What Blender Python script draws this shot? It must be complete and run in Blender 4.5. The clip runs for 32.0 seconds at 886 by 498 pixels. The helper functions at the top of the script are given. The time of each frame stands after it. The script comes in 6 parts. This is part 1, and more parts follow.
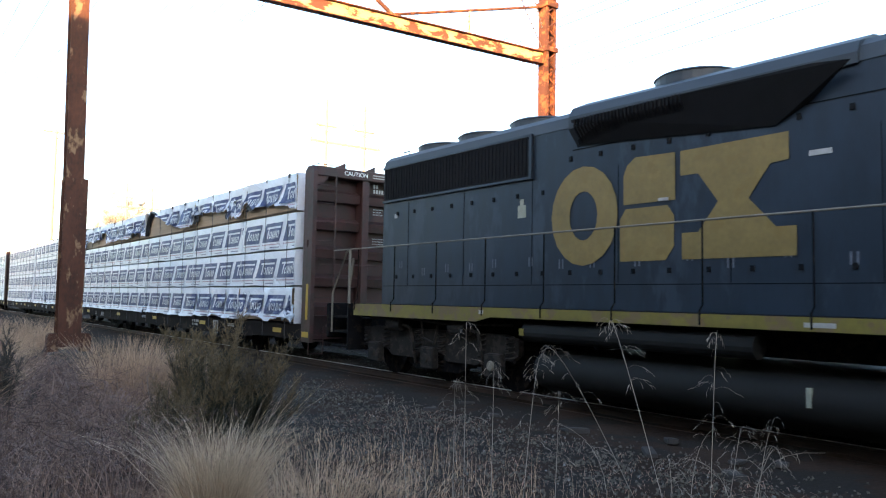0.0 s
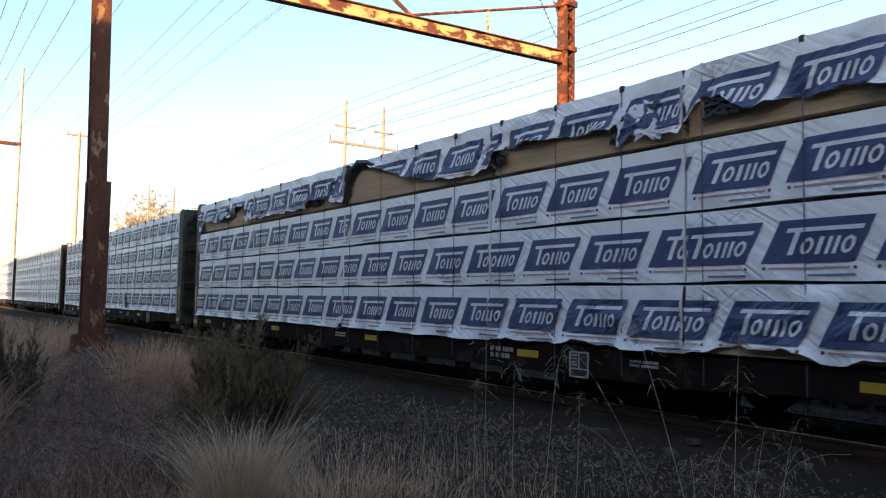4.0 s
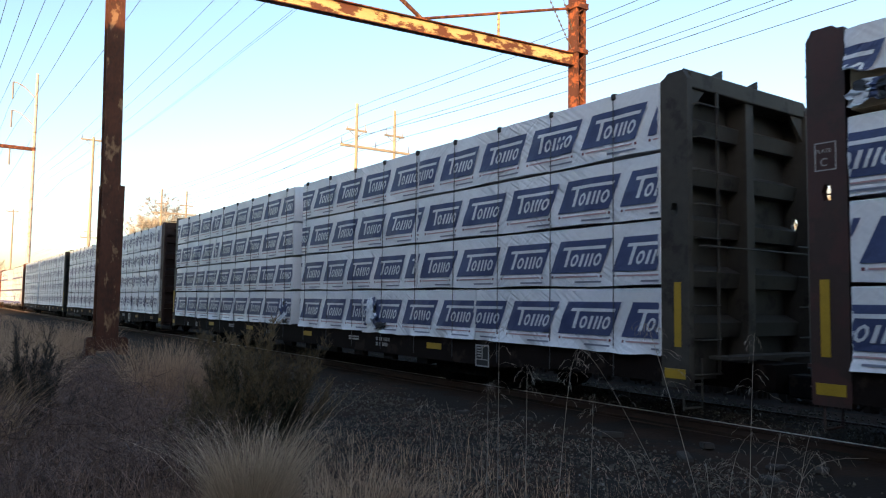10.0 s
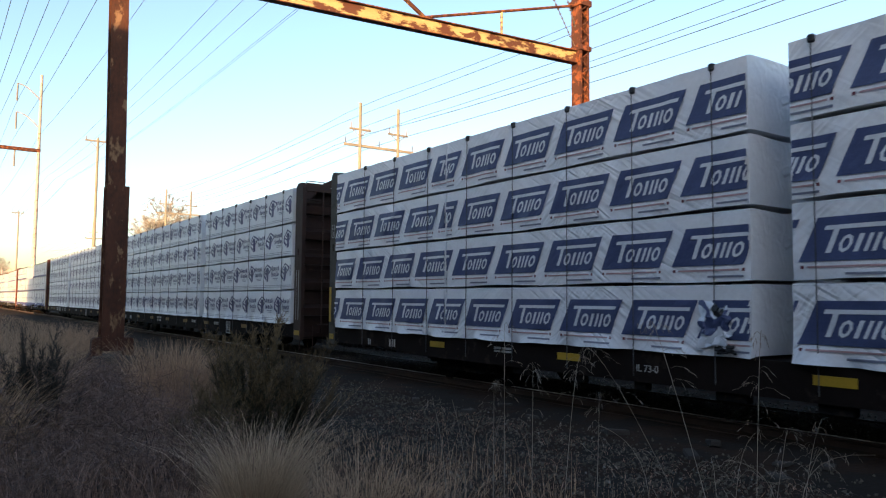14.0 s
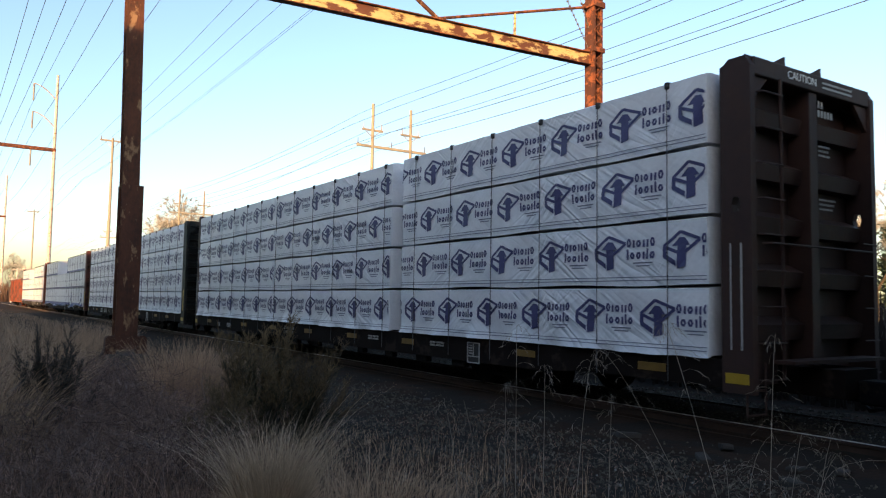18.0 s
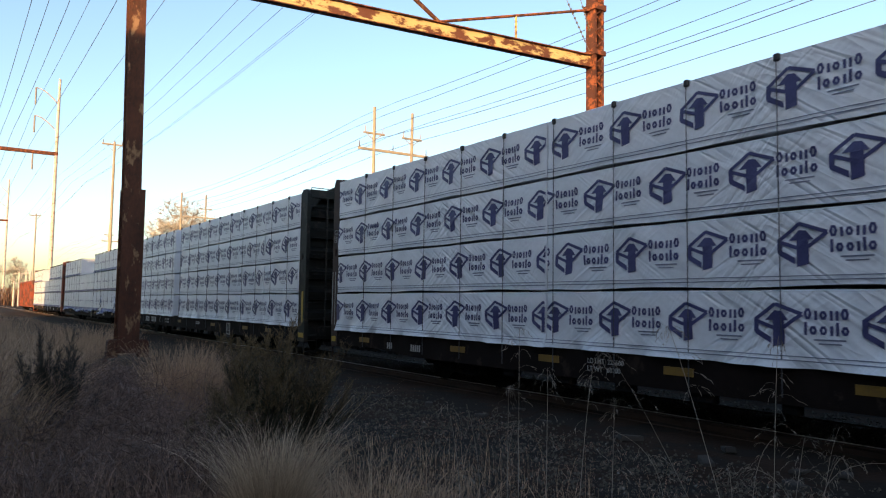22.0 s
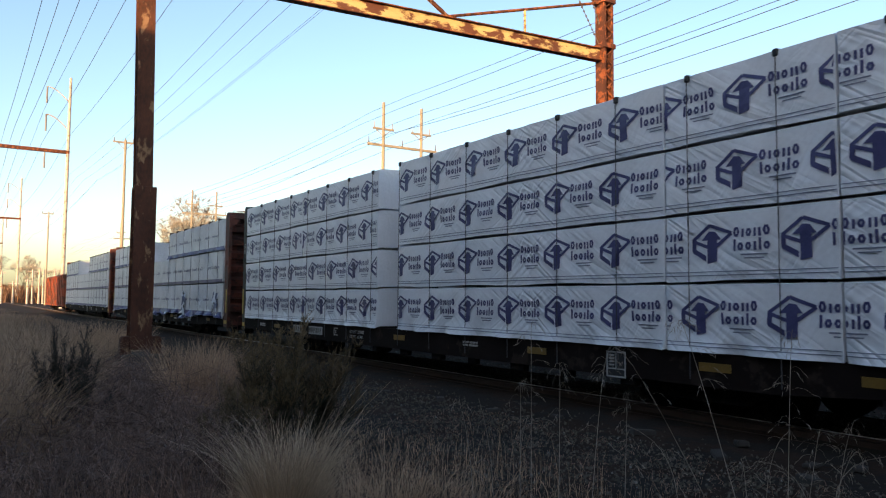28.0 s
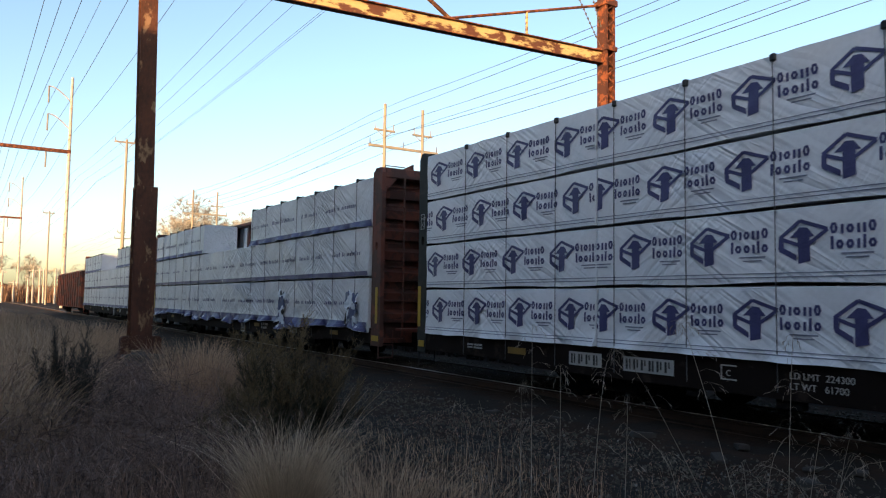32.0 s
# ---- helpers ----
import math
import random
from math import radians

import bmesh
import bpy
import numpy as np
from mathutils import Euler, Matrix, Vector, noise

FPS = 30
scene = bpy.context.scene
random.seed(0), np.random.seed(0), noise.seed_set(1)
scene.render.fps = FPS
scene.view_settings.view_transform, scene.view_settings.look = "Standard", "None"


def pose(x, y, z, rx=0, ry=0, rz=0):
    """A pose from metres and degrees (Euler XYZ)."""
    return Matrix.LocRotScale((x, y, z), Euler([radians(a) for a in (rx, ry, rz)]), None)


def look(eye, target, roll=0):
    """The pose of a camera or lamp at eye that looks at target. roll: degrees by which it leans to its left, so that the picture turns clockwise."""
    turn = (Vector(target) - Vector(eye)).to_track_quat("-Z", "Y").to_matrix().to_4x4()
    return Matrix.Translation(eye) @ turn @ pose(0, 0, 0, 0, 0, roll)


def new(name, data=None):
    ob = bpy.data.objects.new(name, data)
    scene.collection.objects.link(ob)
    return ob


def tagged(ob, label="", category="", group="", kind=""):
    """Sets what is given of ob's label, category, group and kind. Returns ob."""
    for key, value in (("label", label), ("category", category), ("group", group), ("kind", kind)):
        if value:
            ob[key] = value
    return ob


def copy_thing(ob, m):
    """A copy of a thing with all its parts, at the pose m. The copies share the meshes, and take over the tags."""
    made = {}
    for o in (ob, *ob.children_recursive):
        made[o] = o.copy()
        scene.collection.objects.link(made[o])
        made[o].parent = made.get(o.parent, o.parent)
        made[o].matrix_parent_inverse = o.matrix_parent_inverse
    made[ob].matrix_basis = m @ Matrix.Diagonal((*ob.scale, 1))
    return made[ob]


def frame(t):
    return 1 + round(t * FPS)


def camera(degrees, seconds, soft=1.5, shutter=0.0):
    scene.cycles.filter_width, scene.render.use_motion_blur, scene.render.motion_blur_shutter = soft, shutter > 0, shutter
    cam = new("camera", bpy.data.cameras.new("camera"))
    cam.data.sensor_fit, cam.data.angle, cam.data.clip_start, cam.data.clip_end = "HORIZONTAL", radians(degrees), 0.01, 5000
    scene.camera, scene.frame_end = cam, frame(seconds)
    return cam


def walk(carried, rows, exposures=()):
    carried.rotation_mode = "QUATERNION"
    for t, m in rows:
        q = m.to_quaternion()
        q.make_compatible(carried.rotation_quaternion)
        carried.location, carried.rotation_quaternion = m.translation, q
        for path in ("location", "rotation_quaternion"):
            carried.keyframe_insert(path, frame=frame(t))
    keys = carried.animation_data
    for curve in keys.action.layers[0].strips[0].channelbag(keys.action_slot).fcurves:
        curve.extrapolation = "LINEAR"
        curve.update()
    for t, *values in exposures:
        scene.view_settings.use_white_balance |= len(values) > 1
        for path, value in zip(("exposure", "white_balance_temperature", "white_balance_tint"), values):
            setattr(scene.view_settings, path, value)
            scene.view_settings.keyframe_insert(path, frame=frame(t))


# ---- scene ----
# The rails run along X; the train rolls towards +X. z = 0 is the top of the rails.
EYE = Vector((0.0, 0.0, 1.459))
# seconds, turn from -X towards +Y, tilt up, lean
VIEW = [
    (0, 37.03, 3.83, 1.03), (0.5, 37.11, 3.94, 0.57), (1, 36.92, 4.15, 0.57), (1.5, 36.87, 4.05, 0.70),
    (2, 36.69, 3.97, 0.49), (2.5, 36.30, 3.89, 0.58), (3, 35.69, 3.88, 0.76), (3.5, 35.58, 3.88, 0.95),
    (5.5, 35.56, 3.53, 0.73), (6, 35.40, 3.63, 0.79), (6.5, 35.34, 3.75, 1.02), (7, 35.33, 3.92, 1.15),
    (7.5, 35.34, 4.03, 1.13), (8, 35.24, 4.07, 1.07), (8.5, 35.08, 4.14, 1.00), (9, 34.89, 4.13, 1.04),
    (9.5, 34.75, 4.08, 0.96), (10, 34.72, 4.04, 0.84), (10.5, 34.82, 3.99, 0.72), (11, 34.75, 3.93, 0.83),
    (11.5, 34.66, 3.88, 0.79), (12, 34.58, 3.89, 0.75), (12.5, 34.50, 3.88, 0.79), (13, 34.56, 3.91, 0.63),
    (13.5, 34.51, 3.92, 0.55), (14, 34.40, 3.93, 0.51), (14.5, 34.12, 3.99, 0.66), (16.5, 33.84, 4.00, 0.58),
    (17, 33.78, 3.93, 0.65), (17.5, 33.61, 3.90, 0.88), (18, 33.51, 4.00, 0.93), (18.5, 33.39, 4.07, 1.08),
    (19, 33.37, 4.09, 0.92), (19.5, 33.37, 4.14, 0.96), (20, 33.34, 4.07, 0.94), (20.5, 33.44, 4.08, 1.02),
    (21, 33.49, 4.18, 1.14), (21.5, 33.48, 4.22, 0.92), (22, 33.39, 4.23, 0.83), (22.5, 33.31, 4.28, 0.90),
    (23, 33.22, 4.36, 0.83), (23.5, 33.16, 4.31, 0.84), (24, 33.09, 4.15, 0.74), (24.5, 33.04, 4.04, 0.66),
    (25, 32.94, 3.96, 0.46), (25.5, 32.77, 3.93, 0.65), (27.5, 32.67, 3.89, 0.57), (28, 32.63, 3.85, 0.49),
    (28.5, 32.60, 3.88, 0.59), (29, 32.62, 3.93, 0.63), (29.5, 32.66, 4.06, 0.73), (30, 32.67, 4.14, 0.69),
    (30.5, 32.67, 4.14, 0.75), (31, 32.66, 4.13, 0.87), (31.5, 32.61, 4.07, 0.85), (32, 32.59, 3.97, 0.81),
]
cam = camera(61.04, 32.0, soft=1.15, shutter=0.2)


def aim(t, turn, tilt, lean):
    a, b = radians(turn), radians(tilt)
    way = Vector((-math.cos(a) * math.cos(b), math.sin(a) * math.cos(b), math.sin(b)))
    eye = EYE + Vector((-0.021, -0.029, 0.0)) * t / 32      # a hand's sway to the side
    return look(eye, eye + way * 10, lean)


EXPOSURE = [(t, e, k, 14) for t, e, k in ((0, 2.95, 6850), (1, 2.74, 6830), (1.5, 2.46, 6800), (2, 2.22, 6780), (3, 1.92, 6740), (5.5, 1.80, 6720), (8, 1.74, 6740), (12, 1.64, 6780), (17, 1.50, 6860), (32, 1.40, 6860))]
walk(cam, [(t, aim(t, a, b, c)) for t, a, b, c in VIEW], EXPOSURE)

# How far the second flatcar's load front has come along X, by time
ROLL = [(0, -39.87), (3, -29.93), (6, -19.82), (9, -9.63), (11, -2.98), (13, 3.3), (15.5, 11.1), (18, 18.75), (20.5, 26.0),
        (23, 33.0), (25.5, 39.95), (28, 47.0), (30, 52.5), (32, 58.13)]
TRACK_Y = 9.107      # middle of the track
PITCH = 24.4         # coupled length of a flatcar
LOAD = 22.05         # deck between the bulkheads
HALF = 1.40          # half the loading width
RIDERS = []          # things that roll with the train: (object, x, y, z, turn)
SPINNERS = []        # wheelsets: (object, x, z)

# ---- light ----
SUN_FROM = Vector((0.60, -0.80, 0.16)).normalized()
world = bpy.data.worlds.new("evening_sky")
scene.world = world
world.use_nodes = True
wn = world.node_tree.nodes
sky = wn.new("ShaderNodeTexSky")
sky.sky_type, sky.sun_disc = "NISHITA", False
sky.sun_elevation = math.asin(SUN_FROM.z)
sky.sun_rotation = math.atan2(SUN_FROM.x, SUN_FROM.y)
sky.air_density, sky.dust_density, sky.ozone_density = 1.0, 1.4, 2.0
world.node_tree.links.new(sky.outputs[0], wn["Background"].inputs[0])
wn["Background"].inputs[1].default_value = 0.15
sun = new("sun", bpy.data.lights.new("sun", "SUN"))
sun.data.energy, sun.data.angle, sun.data.color = 3.6, radians(0.6), (1.0, 0.62, 0.28)
sun.matrix_basis = look(SUN_FROM * 60, (0, 0, 0))


# ---- materials ----
def material(name, color, rough=0.7, metal=0.0, vary=0.3, scale=3.0, bump=0.15, second=None, amount=0.5, spec=0.5, stretch=(1, 1, 1), per=0.0, fine=9.0):
    """A surface with variation at two scales; second: a colour that shows through in patches; per: variation from piece to piece."""
    m = bpy.data.materials.new(name)
    m.use_nodes = True
    n, l = m.node_tree.nodes, m.node_tree.links
    b = n["Principled BSDF"]
    b.inputs["Metallic"].default_value = metal
    b.inputs["Specular IOR Level"].default_value = spec
    co = n.new("ShaderNodeTexCoord")
    mp = n.new("ShaderNodeMapping")
    mp.inputs["Scale"].default_value = stretch
    l.new(co.outputs["Object"], mp.inputs[0])
    big, small = n.new("ShaderNodeTexNoise"), n.new("ShaderNodeTexNoise")
    for t, s, d in ((big, scale, 5), (small, scale * fine, 3)):
        t.inputs["Scale"].default_value, t.inputs["Detail"].default_value = s, d
        l.new(mp.outputs[0], t.inputs["Vector"])
    ramp = n.new("ShaderNodeValToRGB")
    ramp.color_ramp.elements[0].position, ramp.color_ramp.elements[1].position = 0.3, 0.7
    ramp.color_ramp.elements[0].color = (*[c * (1 - vary) for c in color], 1)
    ramp.color_ramp.elements[1].color = (*[min(1, c * (1 + vary * 0.6)) for c in color], 1)
    mixf = n.new("ShaderNodeMath")
    mixf.operation = "MULTIPLY_ADD"
    mixf.inputs[1].default_value = 0.45
    l.new(small.outputs[0], mixf.inputs[0])
    half = n.new("ShaderNodeMath")
    half.operation = "MULTIPLY"
    half.inputs[1].default_value = 0.55
    l.new(big.outputs[0], half.inputs[0])
    l.new(half.outputs[0], mixf.inputs[2])
    l.new(mixf.outputs[0], ramp.inputs[0])
    out = ramp.outputs[0]
    if second:
        patch = n.new("ShaderNodeTexNoise")
        patch.inputs["Scale"].default_value, patch.inputs["Detail"].default_value = scale * 1.7, 8
        patch.inputs["Roughness"].default_value = 0.65
        l.new(mp.outputs[0], patch.inputs["Vector"])
        step = n.new("ShaderNodeValToRGB")
        step.color_ramp.elements[0].position, step.color_ramp.elements[1].position = 0.62 - amount * 0.25, 0.68 - amount * 0.25
        l.new(patch.outputs[0], step.inputs[0])
        mix = n.new("ShaderNodeMixRGB")
        mix.inputs[2].default_value = (*second, 1)
        l.new(step.outputs[0], mix.inputs[0])
        l.new(out, mix.inputs[1])
        out = mix.outputs[0]
    if per:
        info = n.new("ShaderNodeObjectInfo")
        isl = n.new("ShaderNodeNewGeometry")
        add = n.new("ShaderNodeMath")
        l.new(info.outputs["Random"], add.inputs[0])
        l.new(isl.outputs["Random Per Island"], add.inputs[1])
        rng = n.new("ShaderNodeMapRange")
        rng.inputs["From Max"].default_value = 2.0
        rng.inputs["To Min"].default_value, rng.inputs["To Max"].default_value = 1 - per, 1 + per
        l.new(add.outputs[0], rng.inputs["Value"])
        hsv = n.new("ShaderNodeHueSaturation")
        l.new(rng.outputs[0], hsv.inputs["Value"])
        l.new(out, hsv.inputs["Color"])
        out = hsv.outputs[0]
    l.new(out, b.inputs["Base Color"])
    rr = n.new("ShaderNodeMapRange")
    rr.inputs["To Min"].default_value, rr.inputs["To Max"].default_value = max(0.05, rough - 0.12), min(1, rough + 0.12)
    l.new(small.outputs[0], rr.inputs["Value"])
    l.new(rr.outputs[0], b.inputs["Roughness"])
    if bump:
        bp = n.new("ShaderNodeBump")
        bp.inputs["Strength"].default_value, bp.inputs["Distance"].default_value = bump, 0.03
        l.new(mixf.outputs[0], bp.inputs["Height"])
        l.new(bp.outputs[0], b.inputs["Normal"])
    return m




def wrapping(name, color, dirt, relief=1.0):
    """Taut plastic: fans of long slanting creases where it is pulled, smooth between them."""
    m = material(name, color, 0.40, vary=dirt, scale=1.3, bump=0.12, fine=14)
    n, l = m.node_tree.nodes, m.node_tree.links
    b, co, last = n["Principled BSDF"], n["Texture Coordinate"], n["Bump"]
    for turn, scale, strength, stretch, seat in ((0.60, 3.0, 0.75, (0.16, 1, 1.4), 0.0), (-0.6, 2.8, 0.70, (0.16, 1, 1.4), 7.0), (-0.95, 4.5, 0.45, (0.2, 1, 1.3), 3.0), (0.35, 1.2, 0.5, (0.4, 1, 1.0), 11.0)):
        mp = n.new("ShaderNodeMapping")
        mp.vector_type = "TEXTURE"
        mp.inputs["Location"].default_value = (seat, seat, seat)
        mp.inputs["Rotation"].default_value = (0, turn, 0)
        mp.inputs["Scale"].default_value = [1 / k for k in stretch]
        l.new(co.outputs["Object"], mp.inputs[0])
        t = n.new("ShaderNodeTexNoise")
        t.inputs["Scale"].default_value, t.inputs["Detail"].default_value, t.inputs["Roughness"].default_value = scale, 2.0, 0.4
        t.inputs["Distortion"].default_value = 0.25
        l.new(mp.outputs[0], t.inputs["Vector"])
        ridge = n.new("ShaderNodeMath")
        ridge.operation = "PINGPONG"
        ridge.inputs[1].default_value = 0.09
        l.new(t.outputs[0], ridge.inputs[0])
        where = n.new("ShaderNodeTexNoise")
        where.inputs["Scale"].default_value, where.inputs["Detail"].default_value = 0.9, 1.0
        l.new(mp.outputs[0], where.inputs["Vector"])
        mask = n.new("ShaderNodeMapRange")
        mask.inputs["From Min"].default_value, mask.inputs["From Max"].default_value = 0.45, 0.65
        l.new(where.outputs[0], mask.inputs["Value"])
        h = n.new("ShaderNodeMath")
        h.operation = "MULTIPLY"
        l.new(ridge.outputs[0], h.inputs[0])
        l.new(mask.outputs[0], h.inputs[1])
        bp = n.new("ShaderNodeBump")
        bp.inputs["Strength"].default_value, bp.inputs["Distance"].default_value = strength * relief, 0.22
        l.new(h.outputs[0], bp.inputs["Height"])
        l.new(last.outputs[0], bp.inputs["Normal"])
        last = bp
    l.new(last.outputs[0], b.inputs["Normal"])
    return m


def crumpled_print():
    """Torn wrap, bunched up: white outside, its blue print in shreds, black inside."""
    m = material("crumpled_printed_wrap", (0.60, 0.66, 0.74), 0.42, vary=0.15, scale=2.0, bump=0.2)
    n, l = m.node_tree.nodes, m.node_tree.links
    b = n["Principled BSDF"]
    src = b.inputs["Base Color"].links[0].from_socket
    for scale, lo, color in ((3.1, 0.54, (0.045, 0.066, 0.155)), (2.3, 0.60, (0.012, 0.012, 0.014))):
        t = n.new("ShaderNodeTexNoise")
        t.inputs["Scale"].default_value, t.inputs["Detail"].default_value = scale, 1.5
        l.new(n["Texture Coordinate"].outputs["Object"], t.inputs["Vector"])
        edge = n.new("ShaderNodeMapRange")
        edge.inputs["From Min"].default_value, edge.inputs["From Max"].default_value = lo, lo + 0.015
        l.new(t.outputs[0], edge.inputs["Value"])
        mix = n.new("ShaderNodeMixRGB")
        mix.inputs[2].default_value = (*color, 1)
        l.new(edge.outputs[0], mix.inputs[0])
        l.new(src, mix.inputs[1])
        src = mix.outputs[0]
    l.new(src, b.inputs["Base Color"])
    return m


CRUMPLED = crumpled_print()
WRAP_INSIDE = material("black_wrap_lining", (0.010, 0.010, 0.012), 0.5, vary=0.3, scale=3, bump=0.3)
WRAP = wrapping("lumber_wrap", (0.71, 0.74, 0.785), 0.10, 0.85)
WRAP_GREY = wrapping("weathered_wrap", (0.54, 0.56, 0.60), 0.22, 1.6)
INK_BLUE = material("blue_print", (0.046, 0.068, 0.165), 0.45, vary=0.25, scale=4, bump=0.2)
INK_NAVY = material("navy_print", (0.052, 0.055, 0.155), 0.45, vary=0.25, scale=4, bump=0.2)
INK_WHITE = material("white_print", (0.65, 0.685, 0.73), 0.45, vary=0.12, scale=4, bump=0.2)
INK_MAROON = material("maroon_print", (0.16, 0.035, 0.05), 0.5, vary=0.2, scale=6, bump=0.1)
INK_RED = material("red_print", (0.42, 0.27, 0.29), 0.5, vary=0.2, scale=6, bump=0.1)
INK_GREY = material("grey_print", (0.17, 0.19, 0.26), 0.5, vary=0.2, scale=6, bump=0.1)
LUMBER = material("sawn_lumber", (0.37, 0.265, 0.165), 0.75, vary=0.25, scale=1.2, bump=0.3, stretch=(0.3, 3, 3), per=0.12)
CABLE = material("tie_down_cable", (0.07, 0.075, 0.085), 0.6, 0.6, scale=12)
RUBBER = material("black_guard", (0.014, 0.014, 0.016), 0.6, scale=8)
CAR_UMBER = material("dark_umber_car_paint", (0.038, 0.020, 0.017), 0.65, spec=0.3, vary=0.35, scale=1.1, bump=0.15, second=(0.04, 0.02, 0.015), amount=0.35)
CAR_BROWN = material("brown_car_paint", (0.052, 0.020, 0.017), 0.6, vary=0.35, scale=1.1, bump=0.15, second=(0.035, 0.018, 0.014), amount=0.5)
CAR_DARK = material("dark_car_paint", (0.052, 0.047, 0.040), 0.65, spec=0.3, vary=0.35, scale=1.1, bump=0.15, second=(0.024, 0.020, 0.018), amount=0.25)
CAR_BLACK = material("black_car_paint", (0.012, 0.013, 0.012), 0.6, spec=0.3, vary=0.35, scale=1.1, bump=0.15, second=(0.03, 0.025, 0.022), amount=0.25)
CAR_RUST = material("rust_red_car_paint", (0.13, 0.036, 0.022), 0.65, vary=0.35, scale=1.1, bump=0.2, second=(0.06, 0.022, 0.016), amount=0.6)
CAR_RED = material("red_car_paint", (0.24, 0.05, 0.022), 0.65, vary=0.35, scale=0.8, bump=0.2, second=(0.09, 0.03, 0.02), amount=0.6)
SILL = material("grimy_sill", (0.011, 0.0075, 0.0065), 0.85, spec=0.1, vary=0.4, scale=1.5, bump=0.2, second=(0.024, 0.017, 0.014), amount=0.25)
GREASE = material("oily_iron", (0.008, 0.008, 0.009), 0.8, 0.0, spec=0.06, vary=0.4, scale=5, bump=0.3, second=(0.02, 0.015, 0.012), amount=0.35)
RAILTOP = material("rail_running_surface", (0.62, 0.60, 0.57), 0.45, 0.45, vary=0.3, scale=4)
RAILSIDE = material("rusty_rail", (0.045, 0.024, 0.016), 0.8, 0.2, vary=0.4, scale=4, bump=0.2)
DULL_YELLOW = material("grimy_yellow_marker", (0.17, 0.095, 0.012), 0.6, vary=0.4, scale=5)
BRUSH = material("dead_brush_twigs", (0.235, 0.142, 0.110), 0.85, vary=0.4, scale=2, bump=0, per=0.8)
YELLOW = material("yellow_marker", (0.38, 0.24, 0.02), 0.45, vary=0.2, scale=5)
LETTER = material("white_lettering", (0.78, 0.78, 0.76), 0.6, vary=0.2, scale=9)
NOTICE = material("faded_notice", (0.26, 0.27, 0.21), 0.6, vary=0.3, scale=14)
STENCIL = material("white_stencil", (0.33, 0.33, 0.32), 0.6, vary=0.25, scale=9)
NIGHT_BLUE = material("blue_engine_paint", (0.0085, 0.0175, 0.031), 0.42, vary=0.5, scale=0.8, bump=0.06, second=(0.019, 0.030, 0.045), amount=0.30, stretch=(1, 1, 0.35))
ROOF_GREY = material("grey_engine_roof", (0.024, 0.032, 0.040), 0.55, vary=0.3, scale=1.2, bump=0.06)
ENGINE_YELLOW = material("faded_yellow_paint", (0.185, 0.13, 0.04), 0.5, vary=0.25, scale=2.0, bump=0.06, second=(0.17, 0.115, 0.032), amount=0.35)
SILL_YELLOW = material("sill_yellow_paint", (0.155, 0.125, 0.022), 0.55, vary=0.3, scale=1.5, bump=0.06, second=(0.135, 0.092, 0.040), amount=0.5)
GRILLE = material("black_grille", (0.005, 0.005, 0.006), 0.8, 0.0, spec=0.2, vary=0.4, scale=6)
PIPE_GREY = material("tank_black", (0.010, 0.010, 0.0095), 0.7, 0.0, spec=0.2, vary=0.35, scale=1.3, bump=0.1)
RUST = material("rusty_steel", (0.27, 0.078, 0.028), 0.85, 0.1, vary=0.5, scale=2.2, bump=0.35, second=(0.075, 0.024, 0.013), amount=0.7)
RUST_DARK = material("dark_rusty_steel", (0.105, 0.036, 0.018), 0.85, 0.1, vary=0.6, scale=1.8, bump=0.35, stretch=(1, 1, 0.5), second=(0.30, 0.17, 0.09), amount=0.22)
PEELING = material("peeling_yellow_paint", (0.50, 0.38, 0.17), 0.7, vary=0.2, scale=1.3, bump=0.3, second=(0.11, 0.036, 0.016), amount=0.62, stretch=(1, 0.6, 1.4))
WOOD_POLE = material("weathered_pole", (0.33, 0.28, 0.21), 0.85, vary=0.35, scale=3, bump=0.3, stretch=(4, 4, 0.5))
WIRE = material("line_wire", (0.09, 0.10, 0.11), 0.5, 0.5, scale=3)
PORCELAIN = material("insulator", (0.12, 0.10, 0.09), 0.3, vary=0.2, scale=9)
GALVANISED = material("mast_steel", (0.52, 0.45, 0.40), 0.7, 0.2, vary=0.3, scale=1.5, second=(0.30, 0.17, 0.10), amount=0.25)
BALLAST = material("dark_ballast", (0.096, 0.085, 0.070), 0.95, spec=0.15, vary=0.5, scale=4, bump=0.8, per=0.5, fine=6)
PALE_STONE = material("pale_stone", (0.17, 0.17, 0.16), 0.9, vary=0.4, scale=6, per=0.6)
SOIL = material("ground_soil", (0.042, 0.027, 0.020), 0.97, spec=0.08, vary=0.6, scale=0.7, bump=1.0, second=(0.026, 0.022, 0.019), amount=0.6, fine=30)
TIE = material("old_tie", (0.040, 0.034, 0.030), 0.9, vary=0.4, scale=3, bump=0.5, stretch=(3, 0.5, 3), per=0.3)
STRAW = material("dry_grass", (0.63, 0.45, 0.30), 0.8, vary=0.3, scale=2, bump=0, per=0.4)
STRAW_GREY = material("grey_dry_weed", (0.34, 0.205, 0.152), 0.85, vary=0.4, scale=2, bump=0, per=0.8)
STRAW_TAN = material("tan_dry_grass", (0.54, 0.345, 0.215), 0.85, vary=0.3, scale=2, bump=0, per=0.4)
# Greener and darkened: the shade inside the crown is part of this colour.
CEDAR_SHADED = material("cedar_shade_green", (0.042, 0.036, 0.016), 0.8, vary=0.4, scale=2, bump=0, per=0.5)
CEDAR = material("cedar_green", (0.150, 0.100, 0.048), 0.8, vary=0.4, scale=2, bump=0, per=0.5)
DARK_LEAF = material("dark_juniper", (0.042, 0.032, 0.024), 0.8, vary=0.4, scale=2, bump=0, per=0.5)
